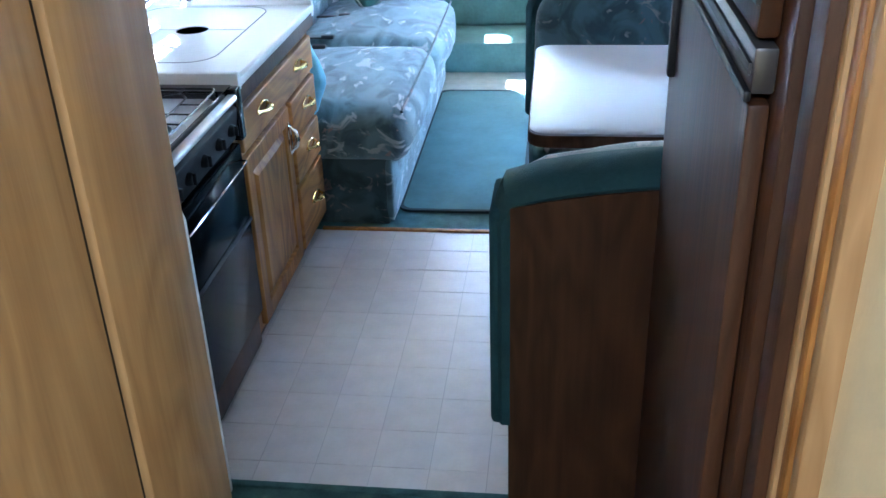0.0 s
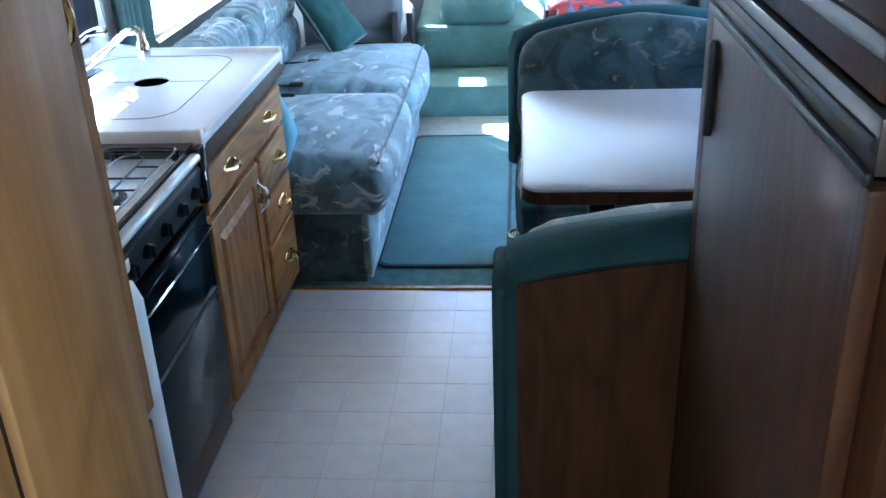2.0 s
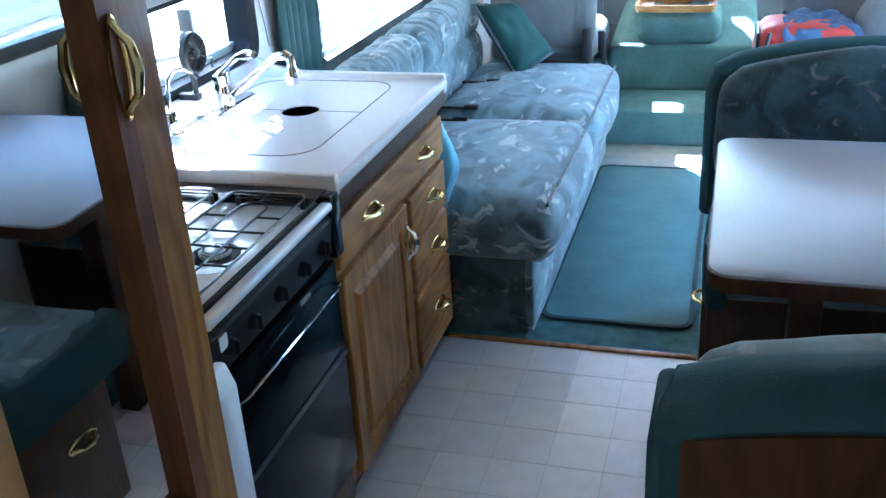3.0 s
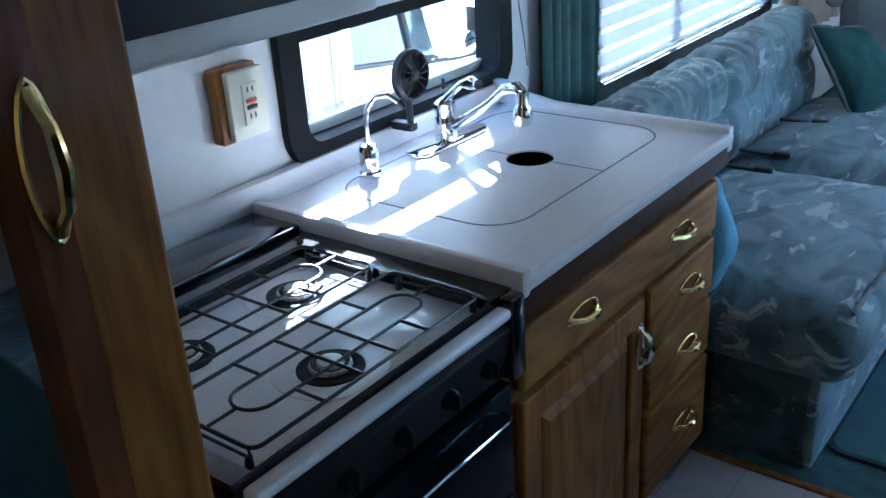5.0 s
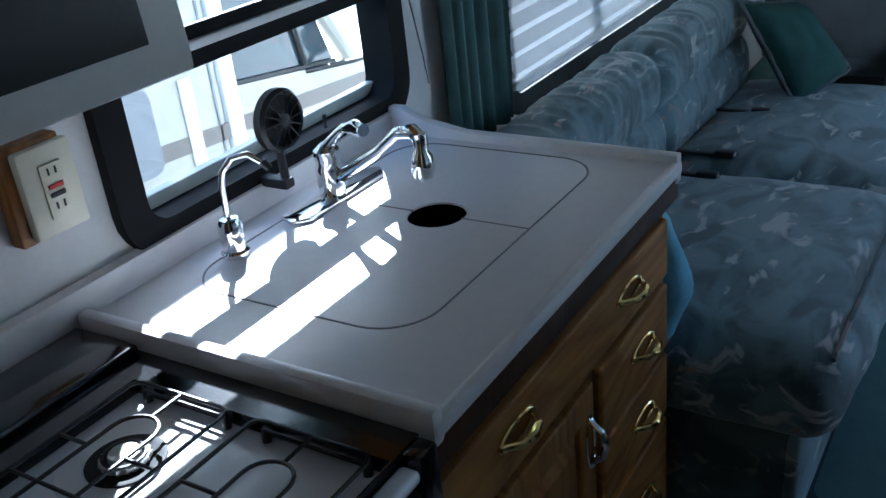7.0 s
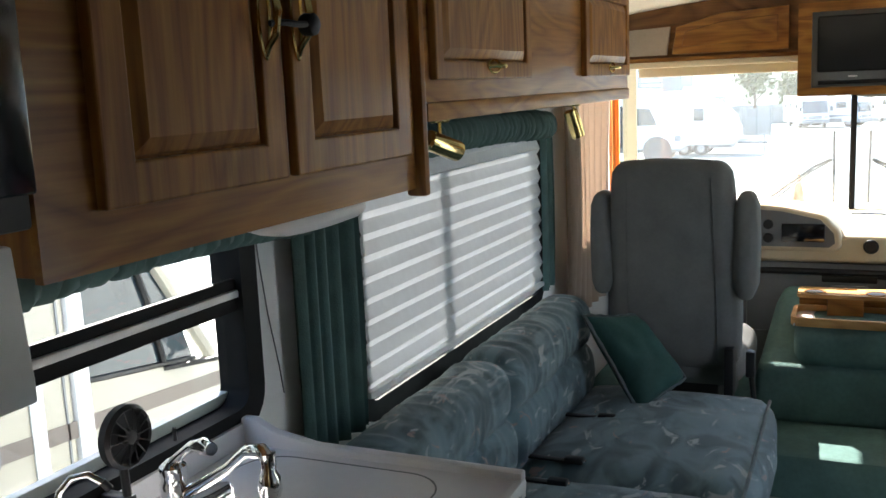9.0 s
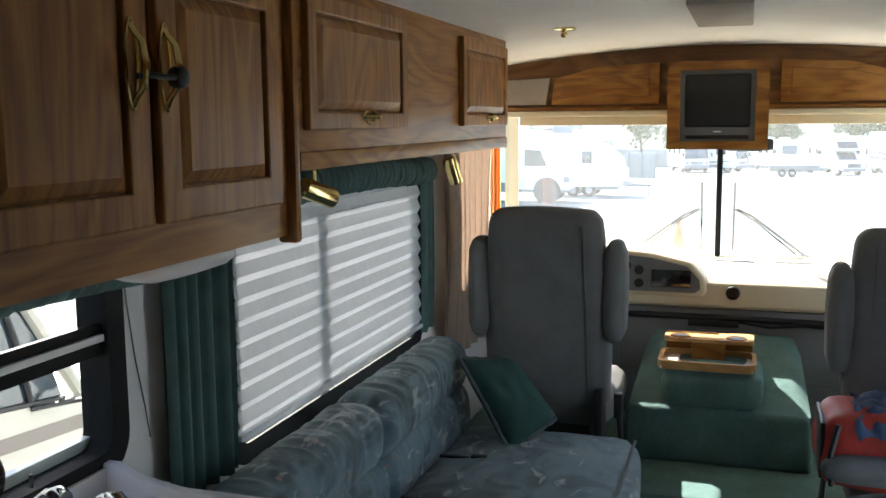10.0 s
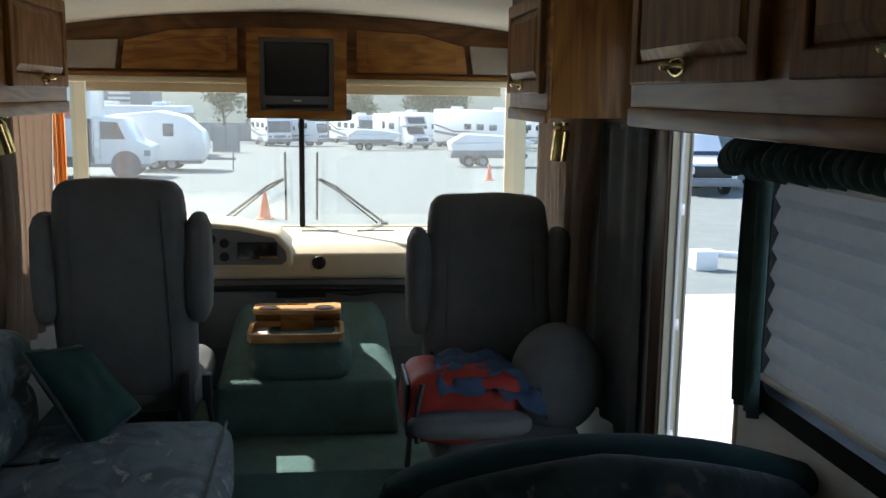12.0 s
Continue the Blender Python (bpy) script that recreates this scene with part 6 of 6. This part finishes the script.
def boat(x, y):
    z = gz(y)
    t_ = thing("boat_on_trailer", (x, y, z), "white covered boat on a two-axle trailer", "boat")
    part("hull", prism([(x - 2.1, z + 0.75), (x + 1.4, z + 0.75), (x + 2.6, z + 1.45), (x - 2.3, z + 1.35)], "y", y - 0.9, y + 0.9, 0.12), CAR_WHITE, t_)
    part("cover", prism([(x - 2.3, z + 1.35), (x + 2.6, z + 1.45), (x + 0.8, z + 1.75), (x - 1.4, z + 1.85)], "y", y - 0.8, y + 0.8, 0.06), CAR_WHITE, t_, "pale boat cover")
    part("waterline", prism([(x - 2.12, z + 0.72), (x + 1.42, z + 0.72), (x + 1.9, z + 0.98), (x - 2.18, z + 0.95)], "y", y - 0.905, y + 0.905), CAR_GREY, t_, "grey lower hull band")
    part("trailer_frame", box(x - 2.2, x + 2.2, y - 0.5, y + 0.5, z + 0.5, z + 0.76), CAR_GREY, t_)
    for xx in (x - 1.2, x - 0.4):
        wheel(t_, xx, y - 0.7, z + 0.33, 0.33)
        wheel(t_, xx, y + 0.7, z + 0.33, 0.33)


box_truck(-8.5, 42.0)
travel_trailer(-4.9, 48.0)
boat(10.3, 53.0)
boat(5.2, 84.0)


def cone(x, y):
    z = gz(y)
    c = thing("traffic_cone", (x, y, z), "orange traffic cone on the asphalt", "cone", "traffic cones")
    part("cone", lathe((x, y, z), [(0.20, 0.03), (0.15, 0.04), (0.03, 0.72), (0.02, 0.72)], sides=14), ORANGE, c)
    part("base", box(x - 0.22, x + 0.22, y - 0.22, y + 0.22, z, z + 0.035, 0.01), ORANGE, c)


cone(-0.3, 23.5)
cone(8.2, 40.0)
cone(-7.4, 80.0)


def tree(x, y, h, seed):
    rnd = random.Random(seed)
    z = gz(y)
    t_ = thing("tree", (x, y, z), "olive green tree behind the parked vehicles", "tree", "far trees")
    bm = tube([(x, y, z), (x + 0.1, y, z + h * 0.3), (x - 0.1, y, z + h * 0.55)], [0.22, 0.17, 0.10], 8)
    for k in range(6):
        a = k * 1.1 + rnd.random()
        tube([(x, y, z + h * (0.3 + 0.04 * k)), (x + math.cos(a) * h * 0.18, y + math.sin(a) * h * 0.18, z + h * (0.5 + 0.05 * k))], [0.09, 0.03], 6, bm)
    part("trunk", bm, BARK, t_)
    verts, faces = [], []
    for k in range(1500):
        d = Vector((rnd.gauss(0, 1), rnd.gauss(0, 1), rnd.gauss(0, 0.8))).normalized() * (rnd.random() ** 0.4)
        lump = 0.75 + 0.5 * noise.noise(d * 2.3 + Vector((seed, 0, 0)))
        c = Vector((x, y, z + h * 0.64)) + Vector((d.x * h * 0.34, d.y * h * 0.34, d.z * h * 0.36)) * lump
        u = Vector((rnd.gauss(0, 1), rnd.gauss(0, 1), rnd.gauss(0, 1))).normalized()
        w = u.orthogonal().normalized()
        s = 0.16 + 0.16 * rnd.random()
        i = len(verts)
        verts += [c - u * s, c + w * s * 0.5, c + u * s, c - w * s * 0.5]
        faces.append((i, i + 1, i + 2, i + 3))
    me = bpy.data.meshes.new("crown")
    me.from_pydata(verts, [], faces)
    me.materials.append(LEAF)
    cr = new("crown", me)
    cr.parent, cr.matrix_parent_inverse = t_, Matrix.Translation(-t_.location)
    return t_


for k, (x, y, h) in enumerate(((-10.5, 110, 8.5), (-6.5, 112, 6.5), (4.7, 110, 7.0), (12.0, 110, 8.0), (15.5, 112, 8.0), (27, 110, 8.0))):
    tree(x, y, h, k + 3)
wh = thing("warehouse", (-17, 72, gz(72)), "grey louvred warehouse wall behind the truck", "building")
z = gz(72)
part("wall", box(-30, -11.5, 71, 76, z, z + 6.6), GRASSY, wh)
for k in range(6):
    part("louvre", box(-14.4, -12.9, 70.8, 71.02, z + 3.2 + k * 0.36, z + 3.38 + k * 0.36), CAR_WHITE, wh)
fp = thing("fence_panel", (-6.6, 75, gz(75)), "pale grey chain-link fence panel with cloth screen", "fence")
part("screen", box(-7.6, -5.6, 75, 75.06, gz(75) + 0.05, gz(75) + 2.05, 0.01), GRASSY, fp)
for x in (-7.6, -6.6, -5.6):
    part("post", tube([(x, 75.03, gz(75)), (x, 75.03, gz(75) + 2.12)], 0.05, 8), CAR_GREY, fp)
fn = thing("block_wall", (0, 118, gz(118)), "low grey block wall along the far edge", "wall")
part("wall", box(-60, 90, 118, 118.3, gz(118), gz(118) + 2.2), GRASSY, fn)
setting("pavement", prism([(2.6, -25.0), (45.0, -25.0), (45.0, 11.3), (2.6, 11.3)], "z", -1.30, -0.92), mat("pale_concrete", (0.52, 0.51, 0.48), 0.85, vary=0.08, scale=1.5, bump=0.3, bump_scale=30), "pale sunlit concrete apron beside the coach", "pavement")
bm = bmesh.new()
pts = [(-260 + k * 20, 210, gz(210) + 17 + 3 * noise.noise(Vector((k * 0.35, 2, 0)))) for k in range(27)]
lo = [bm.verts.new((x, y - 30, gz(y) - 4)) for x, y, _ in pts]
hi = [bm.verts.new(p) for p in pts]
bk = [bm.verts.new((x, y + 60, gz(y) - 4)) for x, y, _ in pts]
for p, q in ((lo, hi), (hi, bk)):
    for k in range(26):
        bm.faces.new((p[k], p[k + 1], q[k + 1], q[k]))
setting("backdrop_hill", bm, HILL, "hazy grey-green hillside beyond the lot", "hill", 60)

# van close beside the driver side, and vehicles seen through the entry
vn = thing("parked_camper", (-2.3, 1.0, -0.95), "cream truck-based camper parked close beside the galley window", "camper")
VY = 1.58
VX = -1.20
VAN_CREAM = mat("cream_van_paint", (0.42, 0.40, 0.34), 0.4, vary=0.05, scale=2)
VAN_STRIPE = mat("taupe_van_stripe", (0.17, 0.145, 0.13), 0.5, vary=0.1, scale=6)


def belt(y):
    """The height of the camper's stripe along its side."""
    return 0.550 - 0.072 * (y - 1.50)


part("body", box(-3.5, VX, VY - 4.2, VY, -0.55, 2.55, 0.03), VAN_CREAM, vn)
# Unseen berth, added so its shadow trims the sun on the counter.
part("berth", prism([(VY + 0.003, 1.36), (VY + 0.75, 1.42), (VY + 1.20, 1.75), (VY + 1.15, 2.35), (VY + 0.85, 2.55), (VY + 0.003, 2.55)], "x", -3.5, VX, 0.03), VAN_CREAM, vn, "unseen cream berth added over the cab to cut the low sun")
part("cab", prism([(VY + 0.003, -0.50), (VY + 1.85, -0.50), (VY + 1.88, 0.36), (VY + 1.59, 0.50), (VY + 0.855, 0.571), (VY + 0.65, 0.607), (VY + 0.065, 0.689), (VY + 0.003, 0.689)], "x", -3.2, VX - 0.016, 0.016), VAN_CREAM, vn)
part("corner_post", box(VX - 0.05, VX + 0.010, VY - 0.004, VY + 0.069, -0.50, 1.35, 0.010), CAR_WHITE, vn, "white corner post")
part("door_seam", box(VX, VX + 0.004, VY - 0.049, VY - 0.040, -0.50, 1.90), CAR_GREY, vn)
part("window", prism([(VY + 0.073, 0.685), (VY + 0.65, 0.611), (VY + 0.36, 1.36), (VY + 0.073, 1.36)], "x", VX - 0.037, VX - 0.029), CAR_GLASS, vn, "dark cab side glass")
part("window_seal", tube([(VX - 0.023, VY + 0.073, 0.685), (VX - 0.023, VY + 0.65, 0.611)], 0.011, 6), MATTE_BLACK, vn)
part("vent_post", tube([(VX - 0.020, VY + 0.24, 1.38), (VX - 0.020, VY + 0.41, 0.896), (VX - 0.020, VY + 0.47, 0.644)], 0.013, 6), MATTE_BLACK, vn)
part("pillar", tube([(VX - 0.024, VY + 0.20, 1.40), (VX - 0.024, VY + 0.505, 0.961), (VX - 0.024, VY + 0.75, 0.595)], 0.028, 8), VAN_CREAM, vn, "raked cream windscreen pillar")
for a, b_, far in ((VY - 4.1, VY - 0.005, VX), (VY + 0.072, VY + 1.80, VX - 0.016)):
    part("stripe", prism([(a, belt(a) - 0.029), (b_, belt(b_) - 0.029), (b_, belt(b_) + 0.029), (a, belt(a) + 0.029)], "x", far - 0.01, far + 0.004), VAN_STRIPE, vn, "taupe painted stripe")
part("white_panel", box(VX, VX + 0.008, VY - 0.195, VY - 0.138, -0.50, 0.78, 0.003), CAR_WHITE, vn, "white vertical trim")
part("body_window", prism(rounded(VY - 0.70, VY - 0.325, 0.514, 0.799, 0.04, 4), "x", VX + 0.001, VX + 0.010), CAR_GREY, vn, "grey panel window")
part("mirror", lathe((VX + 0.13, VY + 0.733, 0.664), [(0.061, 0), (0.069, 0.016), (0.057, 0.028)], "y", 20), CHROME, vn)
part("mirror_head", box(VX + 0.09, VX + 0.17, VY + 0.72, VY + 0.757, 0.717, 0.831, 0.010), MATTE_BLACK, vn, "black square mirror head")
part("mirror_arm", tube([(VX - 0.016, VY + 0.464, 0.619), (VX + 0.08, VY + 0.651, 0.615), (VX + 0.13, VY + 0.749, 0.619), (VX + 0.13, VY + 0.749, 0.80)], 0.010, 6), MATTE_BLACK, vn)
for yy in (VY - 2.4, VY + 1.2):
    wheel(vn, VX - 0.20, yy, -0.55, 0.40, "x")
    wheel(vn, -3.1, yy, -0.55, 0.40, "x")


def parked_front(x, y):
    z = gz(y)
    t_ = thing("parked_pickup", (x, y, z), "white van with dark grille seen through the entry door", "van")
    part("body", prism([(y, z + 0.45), (y, z + 1.15), (y + 1.2, z + 1.3), (y + 1.9, z + 2.1), (y + 5.3, z + 2.2), (y + 5.3, z + 0.45)], "x", x - 0.95, x + 0.95, 0.08), CAR_WHITE, t_)
    part("grille", box(x - 0.7, x + 0.7, y - 0.06, y + 0.02, z + 0.65, z + 1.05, 0.02), MATTE_BLACK, t_)
    part("bumper", box(x - 0.95, x + 0.95, y - 0.15, y + 0.02, z + 0.35, z + 0.62, 0.04), CAR_GREY, t_)
    part("windscreen", prism([(y + 1.22, z + 1.33), (y + 1.85, z + 2.02), (y + 1.92, z + 2.02), (y + 1.3, z + 1.3)], "x", x - 0.75, x + 0.75), CAR_GLASS, t_)
    for s in (x - 0.8, x + 0.8):
        part("headlight", box(s - 0.14, s + 0.14, y - 0.08, y, z + 0.78, z + 1.03, 0.02), WHITE_PL, t_)
        wheel(t_, s, y + 0.8, z + 0.38, 0.38, "x")
        wheel(t_, s, y + 4.2, z + 0.38, 0.38, "x")


parked_front(14.5, 31.0)
tg = thing("trailer_tongue", (7.6, 14.8, gz(14.8)), "white trailer tongue with a box end resting on the asphalt", "trailer")
part("box_end", box(7.45, 7.85, 14.6, 14.95, gz(14.8), gz(14.8) + 0.34, 0.03), CAR_WHITE, tg)
part("beam", tube([(7.8, 14.8, gz(14.8) + 0.27), (9.6, 14.1, gz(14.8) + 0.22)], 0.06, 8), CAR_WHITE, tg)
part("jack_post", tube([(8.6, 14.5, gz(14.8)), (8.6, 14.5, gz(14.8) + 0.50)], 0.04, 8), CAR_WHITE, tg)
motorhome(16.6, 34.0, 9.0, 3.3, "white coach parked beyond the entry door")
